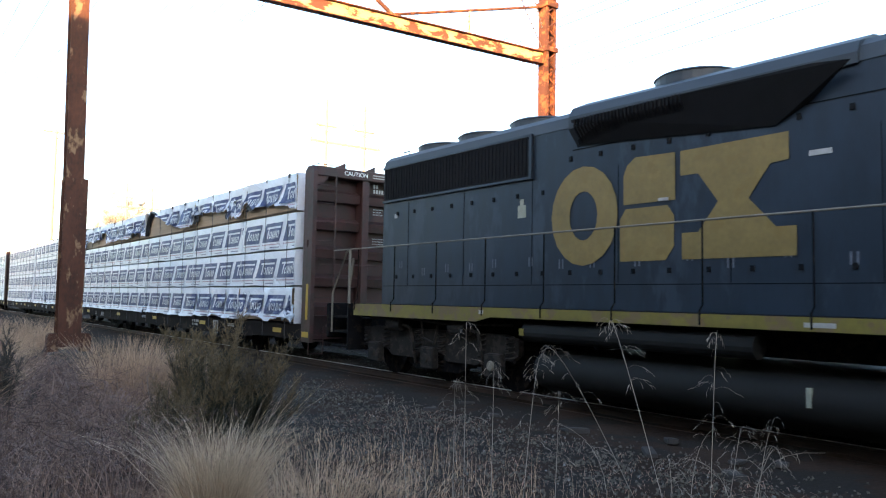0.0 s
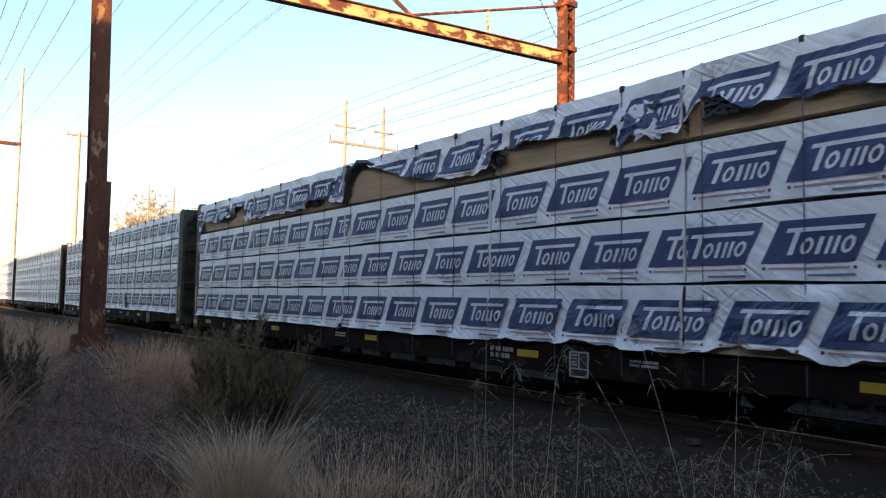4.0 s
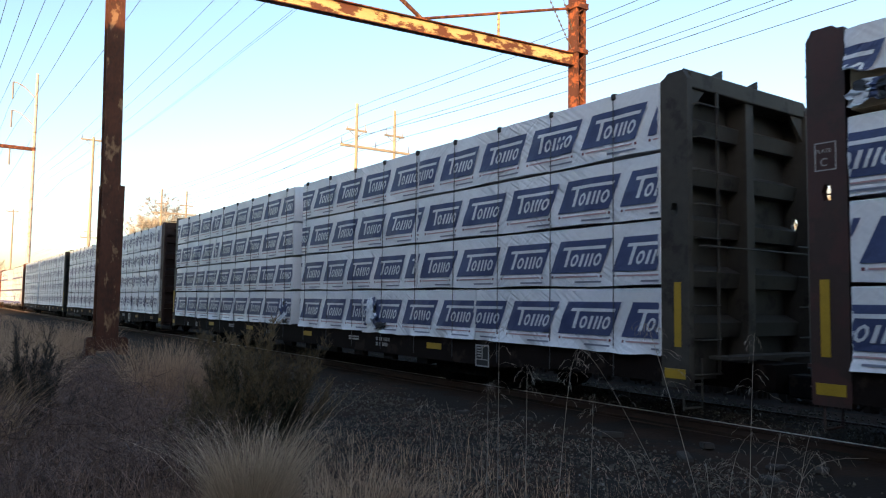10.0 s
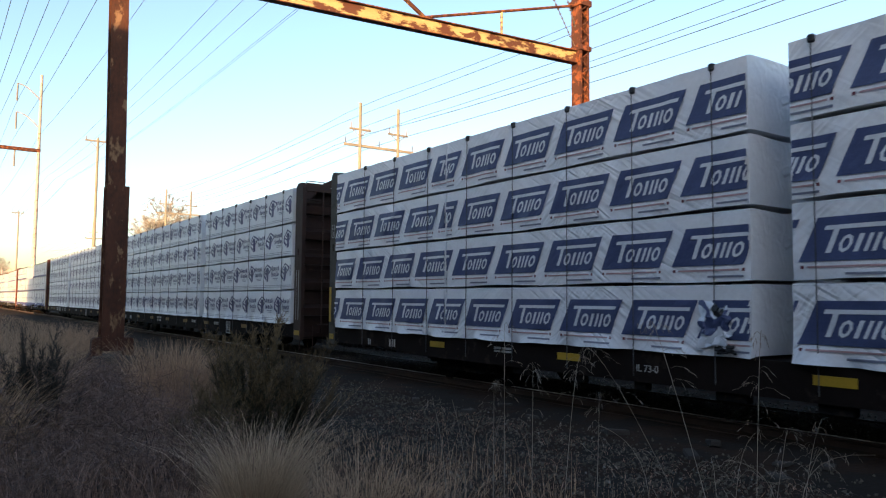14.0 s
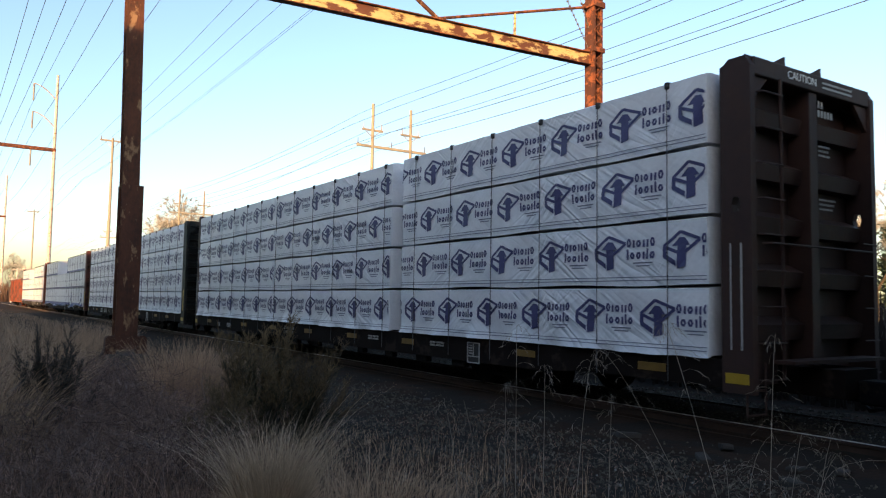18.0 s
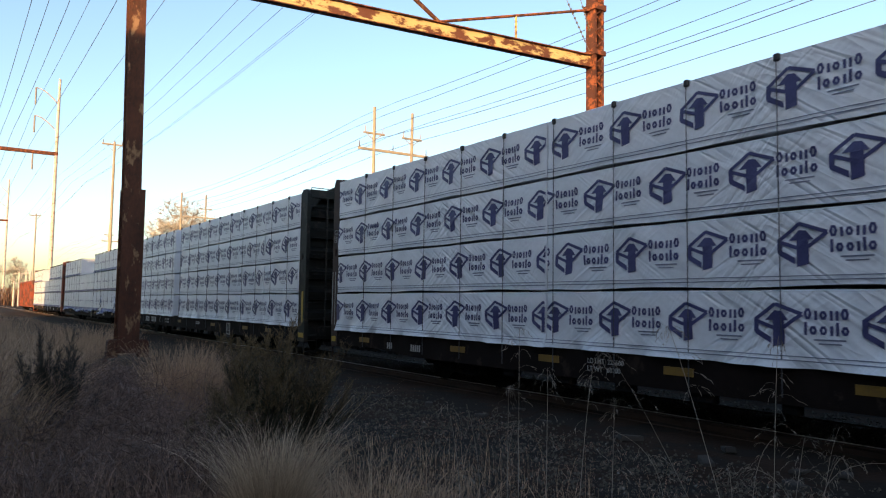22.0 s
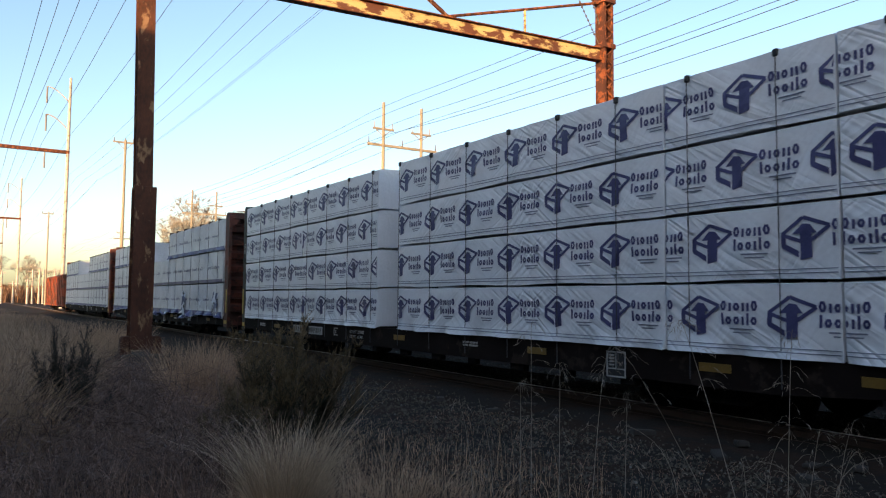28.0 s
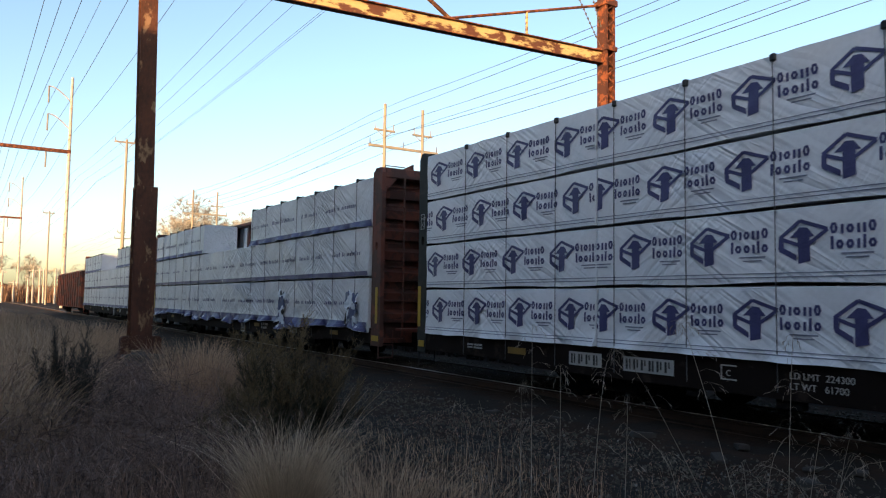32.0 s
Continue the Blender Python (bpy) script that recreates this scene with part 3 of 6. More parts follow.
def print_marks(root, style, marks, length, height, low, face_y, rumple):
    """One printed emblem, laid on the wrap's folds and cut off at the pack's ends."""
    pv, pf, pm = [], [], []
    step_u, step_z = (0.05, 0.06) if rumple else (0.075, 0.09)
    for ink, (p00, p10, p11, p01) in marks:
        us, zs = [p[0] for p in (p00, p10, p11, p01)], [p[1] for p in (p00, p10, p11, p01)]
        if max(us) < -length or min(us) > 0:
            continue
        nu = max(1, int(max(abs(p10[0] - p00[0]), abs(p11[0] - p01[0])) / step_u))
        nz = max(1, int(max(abs(p01[1] - p00[1]), abs(p11[1] - p10[1])) / step_z))
        lift = (0.011 if ink != 1 else 0.019) + rumple * 0.32
        grid = []
        for i in range(nu + 1):
            f = i / nu
            for j in range(nz + 1):
                g = j / nz
                u = (p00[0] * (1 - f) + p10[0] * f) * (1 - g) + (p01[0] * (1 - f) + p11[0] * f) * g
                z = (p00[1] * (1 - f) + p10[1] * f) * (1 - g) + (p01[1] * (1 - f) + p11[1] * f) * g
                u = min(-0.012, max(-length + 0.012, u))
                z = min(height - 0.03, max(low(u) + 0.01, z))
                grid.append((u, face_y(u, z) - lift, z))
        base = len(pv)
        pv += grid
        for i in range(nu):
            for j in range(nz):
                k = i * (nz + 1) + j
                four = (k, k + nz + 1, k + nz + 2, k + 1)
                if len({(round(grid[q][0], 4), round(grid[q][2], 4)) for q in four}) < 4:
                    continue
                pf.append(tuple(base + q for q in four))
                pm.append(ink)
    if pf:
        pr = sheet("printed_emblem", pv, pf, INK_BLUE if style == "band" else INK_NAVY, root)
        for x in (INK_WHITE, INK_BLUE, INK_RED, INK_GREY, INK_MAROON):
            pr.data.materials.append(x)
        pr.data.polygons.foreach_set("material_index", pm)
        tagged(pr, {"band": "blue slanted label with pale shapes", "diamond": "violet-blue emblem and bars", "plain": "blue and grey print"}[style])


def turned_edge(root, path):
    """Where the wrap is blown up: its black inside as a broad curl; path: (along, up, width)."""
    verts, faces = [], []
    cu, cz = path[len(path) // 2][0] + 0.5, 0.2
    rows = []
    for (a0, b0, w0), (a1, b1, w1) in zip(path, path[1:]):
        rows += [(a0 + (a1 - a0) * k / 4, b0 + (b1 - b0) * k / 4, w0 + (w1 - w0) * k / 4) for k in range(4)]
    for i, (a, b, w) in enumerate(rows):
        way = Vector((cu - a, 0, cz - b)).normalized()
        for k in range(6):
            f = k / 5
            p = Vector((a, 0, b)) + way * w * f
            verts.append((p.x, -0.02 - 0.11 * math.sin(math.pi * (0.25 + 0.75 * f)) * min(1, w / 0.12) - 0.02 * noise.noise((i * 0.7, k, 3)), p.z))
    for i in range(len(rows) - 1):
        for k in range(5):
            q = i * 6 + k
            faces.append((q, q + 6, q + 7, q + 1))
    tagged(sheet("turned_edge", verts, faces, WRAP_INSIDE, root, smooth=True), "black inside of the wrap, blown up")


def loose_flap(root, u, z, w, h, dark, seed):
    """A torn piece of wrap, crumpled and hanging from the pack's face."""
    rnd = random.Random(seed)
    n, m = 18, 15
    verts, faces = [], []
    for i in range(n + 1):
        for j in range(m + 1):
            f, g = i / n * 2 - 1, j / m * 2 - 1
            ragged = 1 + 0.55 * noise.noise((f * 1.8 + seed, g * 1.8, seed * 0.3))
            d = 0.055 + 0.06 * abs(noise.noise((f * 2.1 + g, g * 2.4 + seed, 1.7))) + 0.035 * abs(noise.noise((f * 5.5 + seed + g * 2, g * 5.0, 9.1)))
            d *= 1.0 - 0.7 * max(0.0, g) ** 4
            verts.append((u + f * w * 0.5 * ragged + 0.04 * noise.noise((g * 4, f * 4, seed)), -d, z + g * h * 0.5 * ragged - 0.06 * f * f * h))
    for i in range(n):
        for j in range(m):
            k = i * (m + 1) + j
            faces.append((k, k + m + 1, k + m + 2, k + 1))
    flap = sheet("loose_flap", verts, faces, WRAP_INSIDE if dark else CRUMPLED, root, smooth=True)
    flap.data.set_sharp_from_angle(angle=0.6)
    tagged(flap, "torn black inside of the wrap" if dark else "crumpled torn flap of printed wrap")


# ---- flatcars ----
def truck_meshes():
    bm = bmesh.new()
    for s in (-1, 1):
        y0, y1 = sorted((s * 0.98, s * 1.10))
        prism(bm, [(-1.18, 0.36), (-0.98, 0.36), (-0.62, 0.20), (0.62, 0.20), (0.98, 0.36), (1.18, 0.36), (1.18, 0.52), (0.85, 0.58), (0.5, 0.70), (-0.5, 0.70), (-0.85, 0.58), (-1.18, 0.52)], y0, y1, "y")
        for x in (-0.89, 0.89):
            rod(bm, (x, s * 0.95, 0.42), (x, s * 1.18, 0.42), 0.12, 0.11, 10)
        for x in (-0.14, 0.14):
            for k in range(4):
                rod(bm, (x, s * 1.08, 0.27 + k * 0.08), (x, s * 1.08, 0.31 + k * 0.08), 0.09, 0.09, 8)
    box(bm, -0.2, 0.2, -1.0, 1.0, 0.42, 0.62)
    frame_mesh = finish(bm, "truck", GREASE)
    bm = bmesh.new()
    for s in (-1, 1):
        rod(bm, (0, s * 0.70, 0), (0, s * 0.82, 0), 0.42, 0.42, 22)
        rod(bm, (0, s * 0.66, 0), (0, s * 0.70, 0), 0.45, 0.44, 22)
        rod(bm, (0, s * 0.82, 0), (0, s * 0.84, 0), 0.33, 0.18, 22)
        for k in range(6):
            a = k * math.pi / 3
            rod(bm, (0.27 * math.cos(a), s * 0.83, 0.27 * math.sin(a)), (0.27 * math.cos(a), s * 0.845, 0.27 * math.sin(a)), 0.03, 0.03, 6)
    rod(bm, (0, -1.05, 0), (0, 1.05, 0), 0.08, 0.08, 10)
    wheel_mesh = finish(bm, "wheelset", GREASE)
    return frame_mesh, wheel_mesh


TRUCK_MESH, WHEEL_MESH = truck_meshes()


def add_truck(car, x, spacing=0.89):
    tr = shared("truck", TRUCK_MESH, car, pose(x, 0, 0), "greasy cast-iron truck frame")
    for d in (-spacing, spacing):
        ws = shared("wheelset", WHEEL_MESH, tr, pose(d, 0, 0.42))
        SPINNERS.append((ws, d, 0.42))
    return tr


def bars(parent, mat, rows, y, size, x0, z0, seed, name="marking", into=-1):
    """Rows of small blocks in place of writing on the side of a car; rows: words as counts of letters."""
    bm = bmesh.new()
    for r, words in enumerate(rows):
        x = x0
        for wd in words:
            for k in range(wd):
                z = z0 - r * size * 1.45
                box(bm, x, x + size * 0.34, min(y, y + into * 0.004), max(y, y + into * 0.004), z, z + size)
                x += size * 0.6
            x += size * 0.7
    return part(name, bm, mat, parent, "painted writing as pale bars")


def bulkhead(car, x, way, mat, ribs, stripe, deep):
    """A car's end wall, ribbed on its outer face; x: the load's end, way: +1 at the front."""
    dp = deep

    def bx(a, b):
        return (x + way * a, x + way * b) if way > 0 else (x + way * b, x + way * a)
    root = boxes("bulkhead", mat, car, (*bx(0.0, 0.05), -1.38, 1.38, 0.50, 4.36))
    for s in (-1, 1):
        bm = bmesh.new()
        y0, y1 = sorted((s * 1.30, s * 1.40))
        reach, hole = way * dp, (way * dp * 0.5, 2.66)
        prism(bm, [(0.0, 0.45), (reach, 0.45), (reach, 2.50), (0.0, 2.50)], y0, y1, "y")
        prism(bm, [(0.0, 2.82), (reach, 2.82), (reach, 4.30), (reach - way * 0.07, 4.42), (way * 0.12, 4.42), (way * 0.05, 4.36), (0.0, 4.34)], y0, y1, "y")
        rim = [(0.0, 2.50), (reach, 2.50), (reach, 2.66), (reach, 2.82), (0.0, 2.82), (0.0, 2.66)]
        oval = [(hole[0] + p * way, hole[1] + q) for p, q in ((-0.035, -0.085), (0.035, -0.085), (0.06, 0), (0.035, 0.085), (-0.035, 0.085), (-0.06, 0))]
        for k in range(6):
            prism(bm, [rim[k], rim[(k + 1) % 6], oval[(k + 1) % 6], oval[k]], y0, y1, "y")
        bmesh.ops.remove_doubles(bm, verts=bm.verts, dist=0.0005)
        bmesh.ops.translate(bm, verts=bm.verts, vec=(x, 0, 0))
        part("side_post", bm, mat, root)
    boxes("top_beam", mat, root, (*bx(0.05, dp - 0.01), -1.30, 1.30, 4.20, 4.42), bevel=0.012)
    if way > 0:
        bm = bmesh.new()
        tube(bm, [(x + 0.22, -1.22, 4.41), (x + 0.22, -1.22, 4.49), (x + 0.22, -0.72, 4.49), (x + 0.22, -0.72, 4.41)], 0.012, 6)
        part("top_grab_iron", bm, mat, root)
    boxes("middle_post", mat, root, (*bx(0.05, dp - 0.05), -0.09, 0.09, 0.6, 4.20), bevel=0.01)
    for k in range(ribs):
        z = 0.85 + (3.25 / ribs) * (k + 0.45)
        for s in (-1, 1):
            bm = bmesh.new()
            y0, y1 = sorted((s * 0.09, s * 1.30))
            pts = [(0.05, z - 0.10), (0.22, z - 0.09), (0.26, z + 0.10), (0.05, z + 0.20)]
            prism(bm, [(x + way * p, q) for p, q in pts], y0, y1, "y")
            part("rib", bm, mat, root)
    for s in (-1, 1):
        bm = bmesh.new()
        prism(bm, [(s * 1.30, 4.20), (s * 0.98, 4.20), (s * 1.30, 3.86)], x + way * (dp - 0.11), x + way * (dp - 0.05), "x")
        part("gusset", bm, mat, root)
        bm = bmesh.new()
        yy = -0.55 if s < 0 else 0.25
        prism(bm, [(yy - 0.3, 4.42), (yy, 4.42), (yy, 4.56), (yy - 0.02, 4.56)], x + way * (dp - 0.11), x + way * (dp - 0.08), "x")
        part("lifting_tab", bm, mat, root)
    bm = bmesh.new()
    for k in range(9):
        z = 0.62 + k * 0.42
        tube(bm, [(x + way * (dp + 0.01), -1.30, z), (x + way * (dp + 0.08), -1.26, z), (x + way * (dp + 0.08), -0.86, z), (x + way * (dp + 0.01), -0.82, z)], 0.011, 6)
    rod(bm, (x + way * (dp + 0.03), -0.84, 0.6), (x + way * (dp + 0.03), -0.84, 4.2), 0.022, 0.022, 8)
    part("ladder", bm, mat, root)
    bm = bmesh.new()
    for k in range(5):
        z = 0.62 + k * 0.42
        tube(bm, [(x + way * (dp + 0.01), 1.30, z), (x + way * (dp + 0.08), 1.26, z), (x + way * (dp + 0.08), 0.9, z)], 0.011, 6)
    part("ladder", bm, mat, root)
    bm = bmesh.new()
    tube(bm, [(x + way * (dp + 0.01), -1.2, 2.2), (x + way * (dp + 0.09), -1.15, 2.2), (x + way * (dp + 0.09), 1.15, 2.2), (x + way * (dp + 0.01), 1.2, 2.2)], 0.014, 6)
    part("grab_rail", bm, mat, root)
    for s in (-1, 1):
        y = s * 1.402
        if stripe == "yellow":
            boxes("marker_stripe", YELLOW, root, (*bx(0.20, 0.30), min(y, y + s * .006), max(y, y + s * .006), 0.95, 1.75), label="yellow reflective stripe")
        else:
            boxes("marker_stripe", STENCIL, root, (*bx(0.12, 0.14), min(y, y + s * .006), max(y, y + s * .006), 0.95, 2.2),
                  (*bx(0.26, 0.285), min(y, y + s * .006), max(y, y + s * .006), 0.95, 2.2), label="pale reflective stripes")
    if way < 0:
        a, b = x - dp + 0.08, x - 0.10
        for z in (2.89, 3.18):
            boxes("plate_outline", STENCIL, root, (a, b, -1.406, -1.401, z, z + 0.012), label="white stencilled line")
        for xx in (a, b - 0.012):
            boxes("plate_outline", STENCIL, root, (xx, xx + 0.012, -1.406, -1.401, 2.902, 3.18), label="white stencilled line")
        lettering("PLATE", 0.06, STENCIL, root, pose(a + 0.012, -1.404, 3.08, 90))
        lettering("C", 0.12, STENCIL, root, pose(a + 0.055, -1.404, 2.94, 90))
    boxes("marker_plate", YELLOW, root, (*bx(0.05, dp - 0.05), -1.41, -1.402, 0.56, 0.68), label="yellow reflective plate")
    return root


# side sill of each car: yellow plates, writing (x, letters, height), stencil panel, fine print
SIDE = {1: ((-21.25, -16.09, -11.3, -6.6, -1.5), ((-19.67, 2, 0.15), (-18.67, 5, 0.15)), -5.48, (-4.4, -12.6)),
        2: ((-5.36, -10.8, -14.69, -18.1), ((-20.48, 2, 0.12), (-19.6, 3, 0.15)), -3.87, (-8.44, -16.2)),
        3: ((-1.3, -3.85, -7.48, -9.94, -12.38, -14.82, -17.27, -20.89), ((-19.63, 3, 0.13), (-18.68, 5, 0.13)), -5.2, (-6.42, -8.92)),
        4: ((-2.4, -4.4, -7.75, -12.2, -19.4), (), -5.98, (-9.6, -20.6)),
        5: ((-2.2, -7.9, -13.5, -18.8), ((-4.9, 6, 0.15),), -9.2, (-11.4,)),
        6: ((-2.2, -7.9, -13.5, -18.8), ((-4.9, 6, 0.15),), -9.2, (-11.4,))}


def flatcar(number, paint, ribs, stripe, label, plate_text):
    """A centre-beam flatcar: its load's front end at x = 0, the middle of its track at y = 0."""
    car = thing("centerbeam_flatcar", label, "railcar", "railcars of the lumber train")
    L = LOAD
    boxes("deck", SILL, car, (-L, 0, -1.37, 1.37, 0.74, 0.825))
    boxes("center_sill", SILL, car, (-L - 0.9, 0.9, -0.36, 0.36, 0.40, 0.735))
    for s in (-1, 1):
        y0, y1 = sorted((s * 1.31, s * 1.39))
        bm = bmesh.new()
        prism(bm, [(-L - 0.3, 0.83), (0.3, 0.83), (0.3, 0.50), (-2.2, 0.50), (-3.4, 0.42), (-L + 3.4, 0.42), (-L + 2.2, 0.50), (-L - 0.3, 0.50)], y0, y1, "y")
        sill = part("side_sill", bm, SILL, car, "grimy dark side sill")
        for xx in SIDE[number][0]:
            boxes("marker_plate", YELLOW if number < 3 else DULL_YELLOW, sill, (xx, xx + 0.46, min(s * 1.392, s * 1.40), max(s * 1.392, s * 1.40), 0.61, 0.715), label="yellow reflective plate")
        for k in range(14):
            xx = -0.6 - k * 1.55
            boxes("cross_bearer", SILL, car, (xx, xx + 0.10, min(s * 0.36, s * 1.31), max(s * 0.36, s * 1.31), 0.46, 0.74))
        rnd = random.Random(number + 3)
        for k in range(9):
            xx = -5.8 - k * 1.25
            boxes("winch", GREASE, car, (xx, xx + rnd.uniform(.2, .45), min(s * 1.20, s * 1.33), max(s * 1.20, s * 1.33), 0.30, 0.45), bevel=0.015, label="greasy tie-down winch under the sill")
    n = 12
    for k in range(n + 1):
        xx = -L * k / n
        boxes("center_post", paint, car, (xx - 0.09, xx + 0.09, -0.07, 0.07, 0.82, 4.25))
    boxes("top_chord", paint, car, (-L - 0.05, 0.05, -0.16, 0.16, 4.20, 4.32), bevel=0.02)
    bulkhead(car, 0.0, 1, paint, ribs, stripe, 0.41)
    bulkhead(car, -L, -1, paint, ribs, stripe, 0.41 if number == 1 else 0.31)
    for x in (-4.6, -L + 4.6):
        add_truck(car, x)
    for s, x in ((1, 0.4), (-1, -L - 0.4)):
        bm = bmesh.new()
        box(bm, min(x, x + s * 0.62), max(x, x + s * 0.62), -0.09, 0.09, 0.36, 0.60)
        box(bm, min(x + s * 0.55, x + s * 0.80), max(x + s * 0.55, x + s * 0.80), -0.17, 0.17, 0.34, 0.62)
        soften(bm, 0.02)
        part("coupler", bm, GREASE, car, "rusty coupler")
        boxes("end_platform", paint, car, (min(x, x + s * 0.28), max(x, x + s * 0.28), -1.0, 1.0, 0.80, 0.84))
        bm = bmesh.new()
        for yy in (-1.36, -1.0):
            tube(bm, [(x - s * 0.1, yy, 0.8), (x - s * 0.1, yy, 0.18)], 0.014)
        for z in (0.2, 0.48):
            rod(bm, (x - s * 0.1, -1.36, z), (x - s * 0.1, -1.0, z), 0.016)
        part("stirrup_step", bm, paint, car)
        bm = bmesh.new()
        tube(bm, [(x + s * 0.1, 0.35, 0.5), (x + s * 0.4, 0.36, 0.22), (x + s * 0.8, 0.3, 0.3)], 0.025)
        part("air_hose", bm, RUBBER, car, "black rubber air hose")
    sy = -1.392
    for x0, letters, size in SIDE[number][1]:
        bars(car, STENCIL, [[letters]], sy, size, x0, 0.53, 1)
    if number == 4:
        for x0, x1, letters in ((-17.9, -17.22, 4), (-16.8, -15.93, 6)):
            board = boxes("number_board", STENCIL, car, (x0, x1, sy - 0.006, sy, 0.54, 0.74), label="white number board")
            bm = bmesh.new()
            for k in range(letters):
                xx = x0 + 0.05 + k * (x1 - x0 - 0.06) / letters
                box(bm, xx, xx + 0.035, sy - 0.010, sy - 0.0065, 0.57, 0.71)
                box(bm, xx + 0.06, xx + 0.085, sy - 0.010, sy - 0.0065, 0.57 + 0.03 * (k % 3), 0.71)
            part("number_bars", bm, RUBBER, board, "black bars")
        lettering("LD LMT  224300", 0.105, STENCIL, car, pose(-14.33, sy - 0.003, 0.66, 90))
        lettering("LT WT   61700", 0.105, STENCIL, car, pose(-14.33, sy - 0.003, 0.545, 90))
        boxes("stencil_box", STENCIL, car, (-15.22, -15.0, sy - 0.006, sy, 0.735, 0.75), (-15.22, -15.0, sy - 0.006, sy, 0.57, 0.585), (-15.22, -15.205, sy - 0.006, sy, 0.585, 0.735), label="white outlined stencil")
        lettering("C", 0.10, STENCIL, car, pose(-15.15, sy - 0.003, 0.62, 90))
    elif number == 3:
        lettering("LD LMT  225600", 0.10, STENCIL, car, pose(-13.76, sy - 0.003, 0.66, 90))
        lettering("LT WT   60200", 0.10, STENCIL, car, pose(-13.76, sy - 0.003, 0.55, 90))
    else:
        bars(car, STENCIL, [[2, 3, 6], [2, 2, 5]], sy, 0.07, -7.25, 0.66, 3)
    for x0 in SIDE[number][3]:
        bars(car, STENCIL, [[9, 12], [8, 13]], sy, 0.035, x0, 0.68, 3)
    if plate_text:
        lettering(plate_text, 0.13, STENCIL, car, pose(-13.2, sy - 0.003, 0.56, 90))
    bm = bmesh.new()
    x0 = SIDE[number][2]
    for a in ((x0, x0 + 0.36, 0.40, 0.42), (x0, x0 + 0.36, 0.74, 0.76), (x0, x0 + 0.02, 0.42, 0.74), (x0 + 0.34, x0 + 0.36, 0.42, 0.74), (x0 + 0.17, x0 + 0.185, 0.52, 0.74), (x0 + 0.02, x0 + 0.34, 0.51, 0.525)):
        box(bm, a[0], a[1], sy - 0.012, sy - 0.004, a[2], a[3])
    for k in range(4):
        box(bm, x0 + 0.05, x0 + 0.14, sy - 0.012, sy - 0.004, 0.56 + k * 0.045, 0.58 + k * 0.045)
    board = boxes("inspection_panel", RUBBER, car, (x0, x0 + 0.36, sy - 0.004, sy, 0.40, 0.76), label="black consolidated stencil panel")
    part("panel_frame", bm, STENCIL, board, "white outline and bars")
    if number in (1, 3, 4):
        lettering("CAUTION", 0.14, LETTER, car, pose(0.405, -0.62, 4.27, 90, 0, 90))
        bars_bm = bmesh.new()
        for k in range(2):
            box(bars_bm, 0.402, 0.406, 0.15, 0.85, 4.27 + k * 0.06, 4.295 + k * 0.06)
        part("marking", bars_bm, STENCIL, car)
        bm = bmesh.new()
        for k, (n_bars, z) in enumerate(((2, 4.06), (5, 3.94), (7, 3.54), (6, 3.48), (7, 3.42), (10, 2.84), (9, 2.78), (8, 2.72))):
            w = 0.075 if k < 2 else 0.04
            for j in range(n_bars):
                box(bm, 0.275, 0.279, 0.25 + j * w, 0.25 + j * w + w * 0.6, z, z + (0.09 if k < 2 else 0.026))
        part("marking", bm, STENCIL, car, "painted writing as pale bars")
    return car


def tie_downs(car, top, number):
    """Cables over the load, each with a black guard at the top edge."""
    def piece(side):
        bm = bmesh.new()
        y = side * (HALF + 0.042)
        rod(bm, (0, y, 0.5), (0, y, top - 0.02), 0.0065, 0.0065, 6)
        rod(bm, (0, y, top - 0.02), (0, side * 1.3, top + 0.03), 0.0065, 0.0065, 6)
        rod(bm, (0, side * 1.3, top + 0.03), (0, side * 0.1, top + 0.03), 0.0065, 0.0065, 6)
        cable = finish(bm, "tie_down_cable", CABLE)
        bm = bmesh.new()
        a, b = sorted((side * (HALF + 0.055), side * (HALF - 0.12)))
        box(bm, -0.038, 0.038, a, b, top - 0.07, top + 0.022)
        soften(bm, 0.015)
        return cable, finish(bm, "corner_guard", RUBBER)
    for side in (-1, 1):
        cable, guard = piece(side)
        for k, s in enumerate(STRAPS):
            if number > 4 and -14.2 < s < -8.4:
                continue
            c = shared("tie_down_cable", cable, car, pose(s, 0, 0), "dark steel cable over the load")
            shared("corner_guard", guard, c, None, "black corner guard")


def load_up(x_car, style, z0, height, rows, seed, torn=(), loose=0.06, foot=(), flaps=()):
    """Packs on both sides of the centre beam; rows, from the deck up: packs as (x of the front end, length, where a print begins)."""
    for r, packs in enumerate(rows):
        for c, (x, length, phase) in enumerate(packs):
            bare = torn[c] if torn and r == len(rows) - 1 else ()
            if r == 0 and c < len(foot):
                bare = foot[c]
            root = bundle(length - 0.03, height + (0.02 if r == len(rows) - 1 and style != "plain" else -0.032), style, seed + r * 17 + c * 5, x, bare, loose if r == 0 else 0.0, phase)
            for k, (row, at, share, w, h, dark) in enumerate(flaps):
                if row == r and x - length < at <= x:
                    loose_flap(root, at - x, share * height, w, h, dark, seed + k)
            if flaps is FLAPS_1 and r == 3 and c == 2:
                turned_edge(root, ((-4.92, 0.02, 0.10), (-4.88, 0.40, 0.18), (-4.72, 0.72, 0.22), (-4.38, 0.91, 0.24), (-3.95, 0.84, 0.15), (-3.55, 0.68, 0.07), (-3.15, 0.54, 0.02)))
            far = copy_thing(root, pose(0, 0, 0))
            z = z0 + r * height
            ride(root, x_car + x, TRACK_Y - HALF, z)
            ride(far, x_car + x - length, TRACK_Y + HALF, z, 180)


